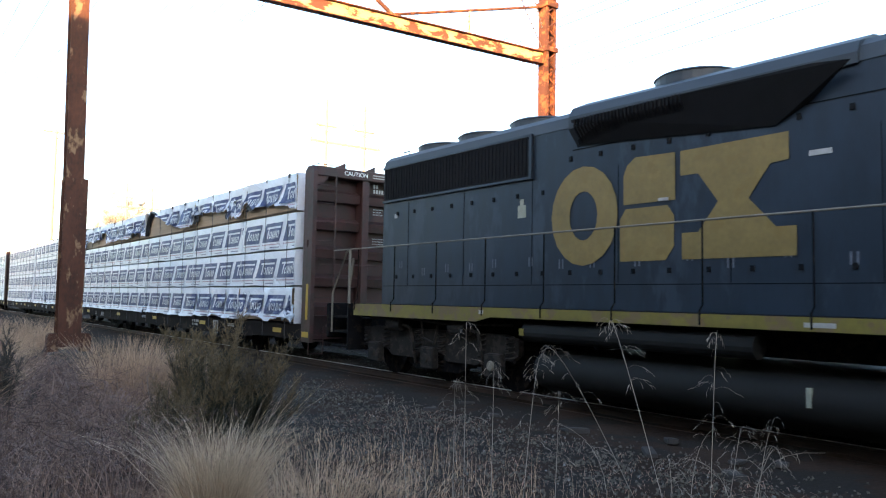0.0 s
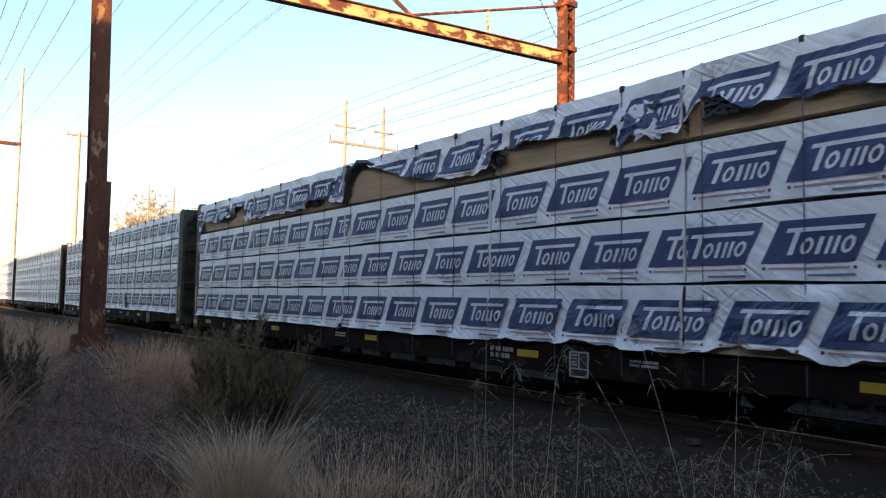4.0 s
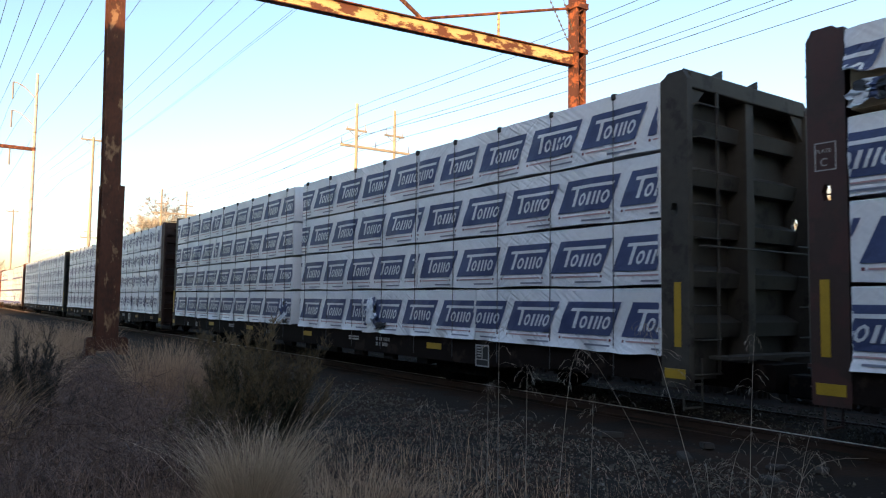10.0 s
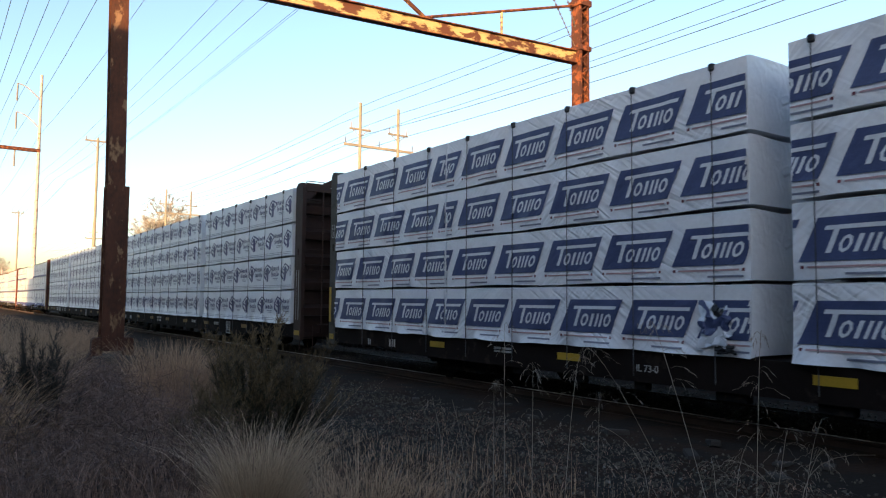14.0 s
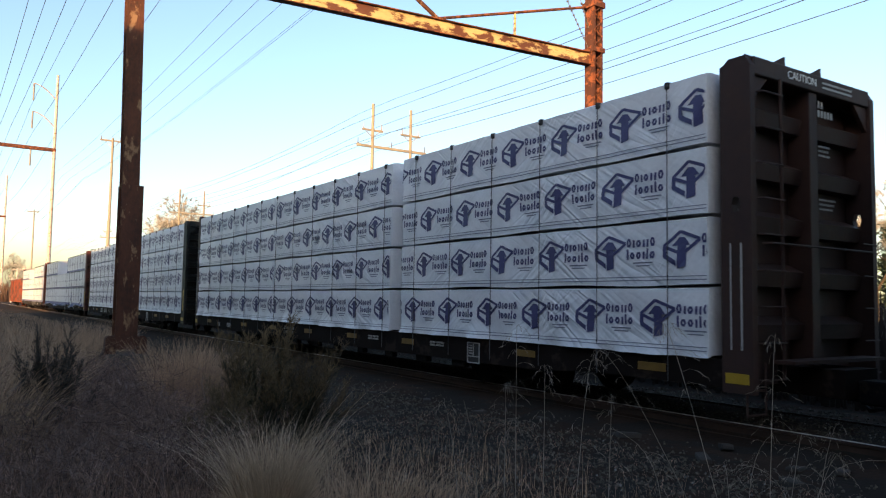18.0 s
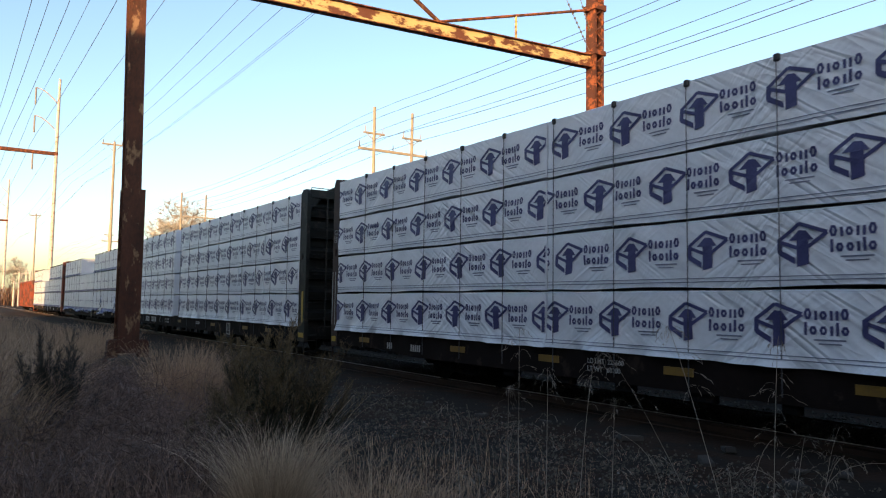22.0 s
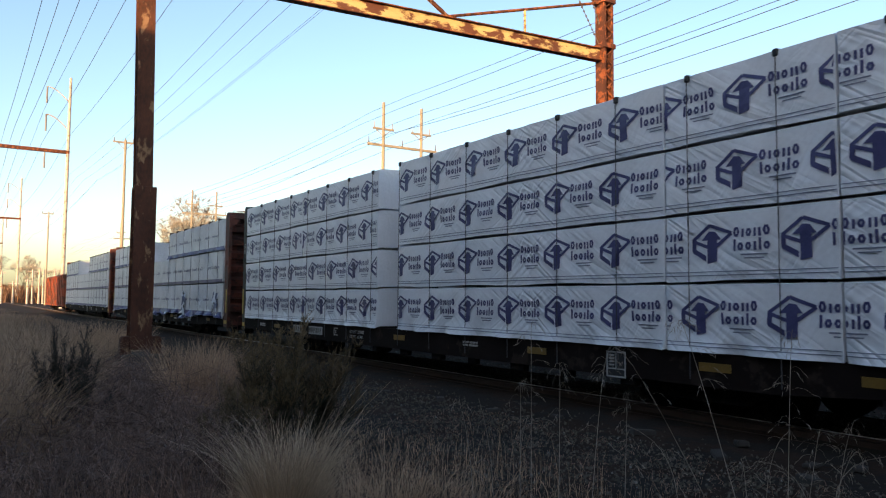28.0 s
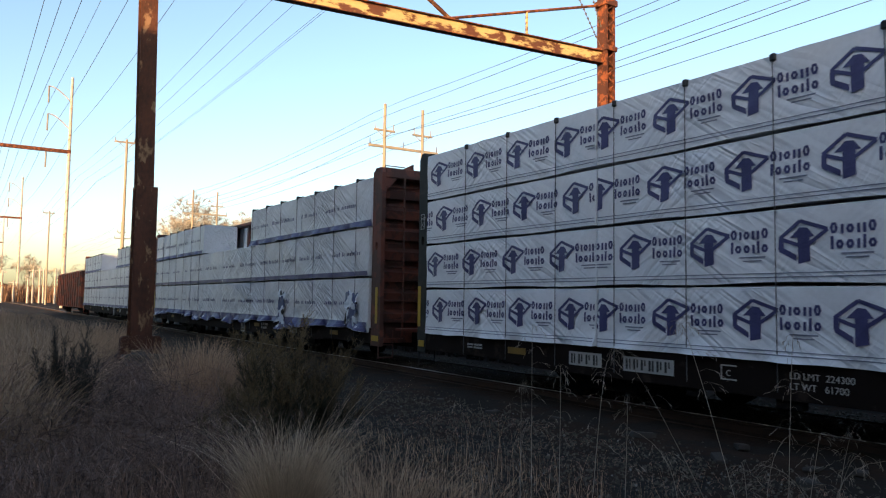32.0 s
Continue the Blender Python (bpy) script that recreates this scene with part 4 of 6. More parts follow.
def stacks(fronts, lengths, phases):
    return [[(x, n, p) for x, n, p in zip(fronts, lengths, row)] for row in phases]


TEARS = (((0, 0.05), (0.11, 0.11), (0.34, 0.24), (0.73, 0.24), (0.83, 0.45), (0.93, 0.55), (1, 0.10)),
         ((0, 0.05), (0.11, 0.20), (0.27, 0.52), (0.30, 0.35), (0.53, 0.40), (0.73, 0.46), (0.95, 0.43), (1, 0.14)),
         ((0, 0.12), (0.14, 0.09), (0.3, 0.17), (0.4, 0.24), (0.52, 0.37), (0.65, 0.59), (0.74, 0.72), (0.84, 0.9), (0.97, 0.93), (1, 0.2)),
         ((0, 0.05), (0.19, 0.25), (0.3, 0.27), (0.37, 0.11), (0.76, 0.12), (1, 0.10)),
         ((0, 0.3), (0.08, 0.5), (0.175, 0.58), (0.236, 0.66), (0.29, 0.55), (0.34, 0.34), (0.46, 0.27), (0.58, 0.25), (0.73, 0.29), (0.86, 0.38), (1, 0.47)))
# row, place along the car, height in the pack, width, height, black side out
FLAPS_1 = ((3, -2.95, 0.40, 0.45, 0.30, True), (3, -4.30, 0.45, 0.75, 0.50, False), (3, -4.05, 0.30, 0.35, 0.30, False), (3, -7.05, 0.34, 0.40, 0.30, True), (3, -7.55, 0.45, 0.50, 0.45, False),
           (3, -12.75, 0.50, 0.60, 0.55, False), (3, -13.65, 0.24, 0.45, 0.16, True), (3, -17.85, 0.45, 0.50, 0.50, False),
           (3, -21.75, 0.20, 0.45, 0.25, False), (0, -0.55, 0.30, 0.55, 0.40, False), (0, -3.95, 0.28, 0.55, 0.40, False), (0, -12.3, 0.10, 0.22, 0.25, False))
FLAPS_5 = ((0, -0.9, 0.40, 0.60, 0.70, False), (0, -5.45, 0.35, 0.55, 0.85, False))
FLAPS_2 = ((0, -11.95, 0.42, 0.42, 0.50, False), (0, -11.80, 0.10, 0.26, 0.12, True), (0, -7.35, 0.50, 0.40, 0.60, False), (0, -6.95, 0.14, 0.40, 0.14, True))
FOOT_TEARS = (((0, 0.03), (0.12, 0.16), (0.3, 0.10), (0.42, 0.0), (0.6, 0.17), (0.85, 0.14), (1, 0.0)), ((0, 0.0), (0.3, 0.02), (0.45, 0.10), (0.6, 0.0), (1, 0.03)))
CARS = [
    (1, CAR_BROWN, 5, "yellow", "brown centre-beam flatcar with ribbed bulkheads, loaded with lumber", ""),
    (2, CAR_DARK, 5, "yellow", "dark grey-brown centre-beam flatcar loaded with lumber", "IL 73-0"),
    (3, CAR_UMBER, 5, "white", "dark brown centre-beam flatcar with pale stripes, loaded with lumber", ""),
    (4, CAR_BLACK, 6, "yellow", "black centre-beam flatcar loaded with wrapped lumber", ""),
    (5, CAR_RUST, 7, "yellow", "rust-red centre-beam flatcar with a partly loaded top row", ""),
    (6, CAR_RED, 6, "yellow", "red centre-beam flatcar loaded with pale wrapped lumber", ""),
]
Z0, ROW = 0.845, 0.870
for number, paint, ribs, stripe, label, text in CARS:
    x_car = (2 - number) * PITCH
    car = flatcar(number, paint, ribs, stripe, label, text)
    tie_downs(car, Z0 + 4 * ROW - (0.06 if number > 4 else 0.0), number)
    ride(car, x_car)
    if number == 1:
        load_up(x_car, "band", Z0, ROW, stacks((-0.36, -3.53, -7.26, -12.24, -17.43), (3.17, 3.73, 4.98, 5.19, 4.62), (
            (-1.81, -5.53, -9.17, -14.12, -18.8), (-1.27, -5.21, -9.01, -13.5, -18.3), (-0.98, -4.70, -8.28, -13.93, -17.73), (-1.03, -4.5, -8.55, -13.87, -18.0))), 100, TEARS, 0.035, FOOT_TEARS, FLAPS_1)
    elif number == 2:
        load_up(x_car, "band", Z0, ROW, [[(0, 3.87, -0.6), (-3.87, 3.9, -4.94), (-7.77, 3.25, -8.5), (-11.48, 6.1, -13.36), (-17.58, 4.45, -21.68)]] + stacks((0, -5.71, -11.48, -17.58), (5.71, 5.3, 6.1, 4.46), (
            (-0.77, -7.28, -12.52, -20.94), (-0.62, -6.85, -12.38, -21.36), (-1.34, -6.68, -12.29, -21.61))), 200, (), 0.035, (), FLAPS_2)
    elif number == 3:
        load_up(x_car, "diamond", Z0, ROW, stacks((-0.17, -7.95, -14.62), (7.35, 6.67, 7.43), (
            (-1.21, -8.6, -18.56), (-0.83, -8.3, -18.46), (-0.69, -8.9, -18.68), (-0.56, -8.4, -18.77))), 300, (), 0.02)
    elif number == 4:
        load_up(x_car, "diamond", Z0, ROW, stacks((0, -2.57, -4.9, -12.93, -17.3), (2.57, 2.33, 7.12, 4.37, 4.75), (
            (-0.9, -3.4, -6.04, -13.78, -18.1), (-0.7, -3.22, -6.05, -14.39, -18.3), (-1.2, -2.85, -6.05, -13.87, -18.0), (-0.8, -3.94, -5.87, -13.76, -18.2))), 400, (), 0.02)
    elif number == 5:
        free = (None,) * 4
        load_up(x_car, "plain", Z0, 1.155, stacks((-0.1, -5.6, -11.35, -16.7), (5.5, 5.75, 5.35, 5.35), (free, free)), 500, (), 0.20, (), FLAPS_5)
        load_up(x_car, "plain", Z0 + 2.31, 1.12, stacks((0, -4.2, -13.95, -18.0), (4.2, 4.25, 4.05, 4.05), (free,)), 560, (), 0.05)
    else:
        free = (None,) * 4
        load_up(x_car, "plain", Z0, 1.155, stacks((0, -5.5, -11.0, -16.5), (5.5, 5.5, 5.5, 5.5), (free, free)), 600, (), 0.05)
        load_up(x_car, "plain", Z0 + 2.31, 1.10, stacks((0, -4.2, -14.4, -18.2), (4.2, 4.2, 3.8, 3.8), (free,)), 660, (), 0.03)


def gondola():
    car = thing("gondola", "red-brown steel gondola at the train's tail", "railcar", "railcars of the lumber train")
    boxes("body", CAR_RED, car, (-15.6, 0, -1.45, 1.45, 0.55, 3.35), bevel=0.03)
    for s in (-1, 1):
        for k in range(12):
            xx = -0.2 - k * 1.38
            boxes("rib", CAR_RED, car, (xx - 0.12, xx, min(s * 1.45, s * 1.53), max(s * 1.45, s * 1.53), 0.6, 3.3))
    boxes("top_rim", CAR_RED, car, (-15.65, 0.05, -1.5, 1.5, 3.3, 3.42), bevel=0.02)
    for x in (-2.2, -13.4):
        add_truck(car, x)
    bm = bmesh.new()
    box(bm, 0, 0.8, -0.12, 0.12, 0.36, 0.6)
    box(bm, -16.4, -15.6, -0.12, 0.12, 0.36, 0.6)
    part("coupler", bm, GREASE, car)
    return car


ride(gondola(), -5 * PITCH + 0.6)


# ---- locomotive ----
PALE_RAIL = material("worn_rail_paint", (0.16, 0.14, 0.11), 0.5, vary=0.3, scale=5)
ENGINE_GRIME = material("dusty_engine_iron", (0.022, 0.019, 0.017), 0.85, spec=0.15, vary=0.5, scale=5, bump=0.3, second=(0.036, 0.030, 0.025), amount=0.4)
SCUFF = material("worn_primer", (0.10, 0.115, 0.14), 0.6, vary=0.4, scale=9)


def locomotive():
    """A road engine seen from its rear: the hood's rear face at x = 0, running towards +X."""
    eng = thing("locomotive", "dark blue diesel engine with faded yellow shapes and sill", "locomotive", "railcars of the lumber train")
    HY = 0.905
    hood_end = 13.4
    bm = bmesh.new()
    prof = [(-HY, 1.35), (HY, 1.35), (HY, 4.08), (HY - 0.04, 4.22), (HY - 0.16, 4.32), (0, 4.40), (-HY + 0.16, 4.32), (-HY + 0.04, 4.22), (-HY, 4.08)]
    prism(bm, prof, 0.0, hood_end, "x")
    hood = part("hood", bm, NIGHT_BLUE, eng)
    bm = bmesh.new()
    prism(bm, [(-HY - 0.012, 4.06), (-HY + 0.03, 4.235), (-HY + 0.155, 4.335), (0, 4.415), (HY - 0.155, 4.335), (HY - 0.03, 4.235), (HY + 0.012, 4.06), (HY - 0.02, 4.05), (0, 4.3), (-HY + 0.02, 4.05)], -0.01, hood_end, "x")
    part("roof_skin", bm, ROOF_GREY, hood, "weathered blue-grey roof")
    # radiator grilles at the rear
    for s in (-1, 1):
        y = s * HY
        g = boxes("radiator_grille", GRILLE, hood, (0.06, 4.30, min(y, y + s * 0.035), max(y, y + s * 0.035), 3.42, 4.06), label="black radiator grille")
        bm = bmesh.new()
        for k in range(46):
            xx = 0.12 + k * 0.091
            box(bm, xx, xx + 0.02, min(y + s * .035, y + s * 0.05), max(y + s * .035, y + s * 0.05), 3.45, 4.04)
        part("slats", bm, GRILLE, g)
        boxes("grille_frame", NIGHT_BLUE, hood, (0.02, 4.36, min(y, y + s * 0.05), max(y, y + s * 0.05), 4.06, 4.10), (0.02, 4.36, min(y, y + s * 0.05), max(y, y + s * 0.05), 3.38, 3.42),
              (4.30, 4.36, min(y, y + s * 0.05), max(y, y + s * 0.05), 3.42, 4.06))
        # flared intake
        bm = bmesh.new()
        prism(bm, [(s * HY, 3.74), (s * (HY + 0.20), 3.98), (s * (HY + 0.20), 4.16), (s * (HY + 0.12), 4.30), (s * (HY - 0.2), 4.44), (0, 4.50), (0, 4.0), (s * HY, 3.9)], 5.30, 9.3, "x")
        for v in bm.verts:
            if v.co.x > 9 and abs(v.co.y) > HY - 0.3:
                v.co.y -= s * 0.16
                v.co.z = max(v.co.z, 4.04)
        fl = part("flared_housing", bm, ROOF_GREY, hood, "blue-grey flared housing")
        def slant(pts, a0, a1, name, label=""):
            """A plate on the flare's leaning face; pts: (x, z)."""
            b3 = bmesh.new()
            prism(b3, pts, 0.0, 1.0, "y")
            for v in b3.verts:
                v.co.y = s * (HY + 0.20 * min(1.0, max(0.0, (v.co.z - 3.74) / 0.24)) + (a1 if v.co.y > 0.5 else a0))
            return part(name, b3, GRILLE, fl, label)
        slant([(5.36, 3.76), (8.36, 3.52), (8.80, 3.74), (9.30, 4.04), (8.9, 4.09), (7.0, 4.10), (5.36, 4.10)], 0.004, 0.016, "intake_grille", "black intake grille")
        bm = bmesh.new()
        for k in range(30):
            xx = 5.42 + k * 0.062
            prism(bm, [(s * (HY + 0.025), 3.75), (s * (HY + 0.232), 3.995), (s * (HY + 0.225), 4.11), (s * (HY + 0.1), 3.95)], xx, xx + 0.018, "x")
        part("slats", bm, GRILLE, fl)
        # door latches, seams and small plates along the hood
        bm = bmesh.new()
        for k in range(7):
            xx = 0.9 + k * 1.72
            box(bm, xx, xx + 0.007, min(y, y + s * .006), max(y, y + s * .006), 1.72, 3.38)
        box(bm, 0.05, hood_end, min(y, y + s * .005), max(y, y + s * .005), 1.70, 1.712)
        box(bm, 5.2, hood_end, min(y, y + s * .006), max(y, y + s * .006), 3.70, 3.715)
        part("door_seams", bm, GRILLE, hood)
        rnd = random.Random(5)
        for k in range(22):
            xx = 0.5 + k * 0.58
            for z in (3.55 if xx > 5 else 3.1, 1.85):
                boxes("latch", GRILLE, hood, (xx, xx + 0.05, min(y, y + s * .02), max(y, y + s * .02), z, z + 0.07), label="dark hood latch")
        for k in range(16):
            xx, z = 0.6 + k * 0.72 + rnd.uniform(-.1, .1), rnd.choice((1.9, 1.95, 2.05, 2.0))
            for dx in (0, 0.07):
                boxes("scuff", SCUFF, hood, (xx + dx, xx + dx + 0.025, min(y, y + s * .005), max(y, y + s * .005), z, z + 0.14), label="worn pale paint scuff")
        boxes("notice_plate", NOTICE, hood, (4.02, 4.20, min(y, y + s * .008), max(y, y + s * .008), 2.78, 2.98), (4.07, 4.15, min(y, y + s * .008), max(y, y + s * .008), 2.98, 3.08), label="white notice plate")
        boxes("notice_plate", STENCIL, hood, (0.42, 0.52, min(y, y + s * .008), max(y, y + s * .008), 3.05, 3.13), label="white notice plate")
        boxes("notice_plate", STENCIL, hood, (6.75, 6.9, min(y, y + s * .03), max(y, y + s * .03), 2.80, 2.84), (8.75, 9.0, min(y, y + s * .008), max(y, y + s * .008), 3.12, 3.18), label="white notice plate")
        # three large faded yellow shapes
        def flat(name, polys):
            b2 = bmesh.new()
            for pts in polys:
                prism(b2, pts, min(y + s * .006, y + s * .010), max(y + s * .006, y + s * .010), "y")
            bmesh.ops.remove_doubles(b2, verts=b2.verts, dist=0.0006)
            part(name, b2, ENGINE_YELLOW, hood, "large faded yellow painted shape")
        cx, cz = 5.42, 2.71
        ring = []
        for k in range(20):
            a0, a1 = 2 * math.pi * k / 20, 2 * math.pi * (k + 1) / 20
            ring.append([(cx + math.cos(a) * rx, cz + math.sin(a) * rz) for a, rx, rz in ((a0, 0.64, 0.73), (a1, 0.64, 0.73), (a1, 0.27, 0.36), (a0, 0.27, 0.36))])
        flat("painted_ring", ring)
        flat("painted_stripes", [[(6.10, 2.02), (6.85, 2.02), (6.98, 2.20), (6.98, 2.60), (6.88, 2.74), (6.20, 2.74), (6.10, 2.6)],
                                 [(6.16, 2.80), (7.0, 2.80), (7.0, 3.42), (6.36, 3.44), (6.22, 3.34), (6.16, 3.2)]])
        flat("painted_bow", [[(7.10, 2.02), (8.60, 2.02), (8.60, 2.36), (8.36, 2.36), (8.02, 2.72), (7.62, 2.72), (7.34, 2.36), (7.10, 2.36)],
                             [(7.62, 2.72), (8.02, 2.72), (8.30, 3.10), (8.52, 3.12), (8.52, 3.44), (7.08, 3.42), (7.08, 3.10), (7.34, 3.10)]])
    for x, z in ((0.95, 4.33), (2.25, 4.33), (3.7, 4.33), (6.75, 4.44)):
        bm = bmesh.new()
        rod(bm, (x, 0, z), (x, 0, z + 0.16), 0.60, 0.60, 28)
        rod(bm, (x, 0, z + 0.16), (x, 0, z + 0.19), 0.62, 0.58, 28)
        part("roof_fan", bm, ROOF_GREY, hood, "round roof fan")
    bm = bmesh.new()
    tube(bm, [(0.25, -0.6, 4.3), (0.25, -0.6, 4.44), (0.45, -0.6, 4.44), (0.45, -0.6, 4.3)], 0.015)
    rod(bm, (-0.02, -0.5, 4.28), (-0.12, -0.5, 4.33), 0.06, 0.05)
    part("lift_lug", bm, GRILLE, hood)
    # frame, walkway and sill
    boxes("underframe", GREASE, eng, (-1.2, 17.6, -0.75, 0.75, 0.85, 1.30))
    boxes("walkway", GREASE, eng, (0, 17.0, -1.53, 1.53, 1.29, 1.345))
    boxes("rear_platform", GREASE, eng, (-1.22, 0, -0.95, 0.95, 1.26, 1.345))
    boxes("end_plate", GREASE, eng, (-1.30, -1.20, -1.45, 1.45, 0.62, 1.34), bevel=0.02)
    for s in (-1, 1):
        bm = bmesh.new()
        a, b = sorted((s * 1.527, s * 1.555))
        prism(bm, [(0, 1.345), (0, 1.12), (3.75, 1.12), (4.1, 1.20), (17.0, 1.20), (17.0, 1.345)], a, b, "y")
        sill = part("sill", bm, SILL_YELLOW, eng, "faded yellow side sill")
        boxes("reflector", STENCIL, sill, (9.0, 9.32, min(s * 1.555, s * 1.562), max(s * 1.555, s * 1.562), 1.24, 1.29), (3.85, 3.95, min(s * 1.555, s * 1.562), max(s * 1.555, s * 1.562), 1.24, 1.30), label="white reflector")
        bm = bmesh.new()
        tube(bm, [(-0.95, s * 1.5, 2.43), (hood_end + 1, s * 1.5, 2.43)], 0.013, 8)
        part("handrail", bm, PALE_RAIL, eng, "worn pipe handrail")
        for k in range(11):
            xx = 0.05 + k * 1.29
            bm = bmesh.new()
            tube(bm, [(xx, s * 1.5, 2.43), (xx, s * 1.5, 1.45), (xx, s * 1.565, 1.38), (xx, s * 1.565, 1.22)], 0.011, 8)
            part("handrail_post", bm, GREASE, eng)
        bm = bmesh.new()
        for yy in (1.48, 1.0):
            tube(bm, [(-1.0, s * yy, 0.75), (-1.0, s * yy, 1.55), (-0.45, s * yy, 2.38), (-0.35, s * yy, 2.43)] if yy > 1.2 else [(-1.12, s * yy, 0.75), (-1.12, s * yy, 1.75), (-1.0, s * yy, 2.3)], 0.02, 8)
        rod(bm, (-0.28, s * 1.5, 1.35), (-0.28, s * 1.5, 2.43), 0.03, 0.03, 8)
        part("step_rail", bm, PALE_RAIL, eng, "worn pale step handrail")
        bm = bmesh.new()
        for k, z in enumerate((0.45, 0.75, 1.05)):
            box(bm, -1.1 + 0.0 * k, -0.35, min(s * 1.0, s * 1.45), max(s * 1.0, s * 1.45), z, z + 0.035)
        box(bm, -0.34, -0.30, min(s * 0.95, s * 1.5), max(s * 0.95, s * 1.5), 0.42, 1.34)
        part("steps", bm, GREASE, eng)
        # air reservoir pipe
        bm = bmesh.new()
        rod(bm, (4.75, s * 1.36, 1.0), (8.4, s * 1.36, 1.0), 0.14, 0.14, 16)
        part("air_reservoir", bm, PIPE_GREY, eng, "long dark air reservoir", smooth=False)
        boxes("reservoir_band", SILL_YELLOW, eng, (4.72, 4.80, min(s * 1.36, s * 1.51), max(s * 1.36, s * 1.51), 0.95, 1.05))
    bm = bmesh.new()
    side = [(1.43 - 0.26 * (1 - math.sin(a)) if a < 1.6 else 1.43 - 0.26 * (1 - math.sin(a)), 0.46 - 0.26 * math.cos(a)) for a in (k * math.pi / 10 for k in range(11))]
    prism(bm, [(1.0, 0.10), *side, (-1.0 - 0.17, 0.72), *[(-p, q) for p, q in side[::-1]][1:], (-1.0, 0.10)], 4.95, 10.6, "x")
    tank = part("fuel_tank", bm, PIPE_GREY, eng, "black fuel tank", smooth=True)
    tank.data.set_sharp_from_angle(angle=0.6)
    boxes("tank_bracket", NOTICE, eng, (8.95, 9.0, -1.44, -1.40, 0.42, 0.62))
    # cab and nose ahead
    boxes("cab", NIGHT_BLUE, eng, (13.4, 15.6, -1.5, 1.5, 1.35, 4.45), bevel=0.08)
    boxes("nose", NIGHT_BLUE, eng, (15.6, 17.2, -0.9, 0.9, 1.35, 2.9), bevel=0.08)
    for x in (2.15, 13.9):
        tr = add_truck(eng, x, 1.75)
        ws = shared("wheelset", WHEEL_MESH, tr, pose(0, 0, 0.42))
        SPINNERS.append((ws, 0.0, 0.42))
        for s in (-1, 1):
            def span(a, b):
                return min(s * a, s * b), max(s * a, s * b)
            bm = bmesh.new()
            prism(bm, [(-2.25, 0.62), (-2.1, 0.52), (-1.45, 0.52), (-1.25, 0.40), (-0.45, 0.40), (-0.3, 0.55), (0.3, 0.55), (0.45, 0.40), (1.25, 0.40), (1.45, 0.52), (2.1, 0.52), (2.25, 0.62), (2.25, 0.84), (1.9, 0.92), (-1.9, 0.92), (-2.25, 0.84)], *span(1.10, 1.22), "y")
            frame_part = part("truck_sideframe", bm, ENGINE_GRIME, tr, "grimy cast truck side frame")
            for xx in (-1.75, 0.0, 1.75):
                bm = bmesh.new()
                box(bm, xx - 0.19, xx + 0.19, *span(1.18, 1.34), 0.24, 0.62)
                soften(bm, 0.03)
                axle_box = part("axle_box", bm, ENGINE_GRIME, tr, "grimy axle box")
                bm = bmesh.new()
                rod(bm, (xx, s * 1.34, 0.43), (xx, s * 1.37, 0.43), 0.085, 0.07, 14)
                part("axle_cap", bm, PALE_RAIL if xx > 1 else ENGINE_GRIME, axle_box, "worn axle cap")
                for dx in (-0.34, 0.34):
                    bm = bmesh.new()
                    pts = [(xx + dx + 0.075 * math.cos(k * 0.9), s * 1.24 + 0.075 * math.sin(k * 0.9), 0.50 + k * 0.0115) for k in range(36)]
                    tube(bm, pts, 0.016, 5)
                    part("coil_spring", bm, ENGINE_GRIME, tr)
            for xx in (-0.95, 0.95):
                bm = bmesh.new()
                rod(bm, (xx - 0.22, s * 1.32, 0.98), (xx + 0.2, s * 1.32, 0.98), 0.12, 0.12, 14)
                rod(bm, (xx + 0.2, s * 1.32, 0.98), (xx + 0.45, s * 1.32, 0.93), 0.03, 0.03, 8)
                part("brake_cylinder", bm, ENGINE_GRIME, tr, "dusty brake cylinder")
                bm = bmesh.new()
                tube(bm, [(xx + 0.45, s * 1.32, 0.93), (xx + 0.52, s * 1.30, 0.60), (xx + 0.46, s * 1.2, 0.30)], 0.028, 6)
                part("brake_lever", bm, ENGINE_GRIME, tr)
            bm = bmesh.new()
            tube(bm, [(-2.2, s * 1.30, 1.06), (-0.6, s * 1.32, 1.10), (0.5, s * 1.32, 1.04), (2.2, s * 1.30, 1.08)], 0.022, 6)
            tube(bm, [(-0.2, s * 1.30, 1.12), (-0.1, s * 1.34, 0.78), (0.25, s * 1.34, 0.70), (0.3, s * 1.28, 1.1)], 0.026, 6)
            part("sand_pipe", bm, ENGINE_GRIME, tr, "dusty air and sand pipes")
    bm = bmesh.new()
    box(bm, -1.85, -1.3, -0.10, 0.10, 0.42, 0.66)
    box(bm, -2.05, -1.8, -0.18, 0.18, 0.38, 0.70)
    soften(bm, 0.02)
    part("coupler", bm, GREASE, eng, "rusty coupler")
    bm = bmesh.new()
    tube(bm, [(-1.3, 0.5, 0.8), (-1.6, 0.5, 0.35), (-1.95, 0.45, 0.3)], 0.03)
    part("air_hose", bm, CAR_RED, eng, "red-tipped air hose")
    return eng


ride(locomotive(), 26.97)


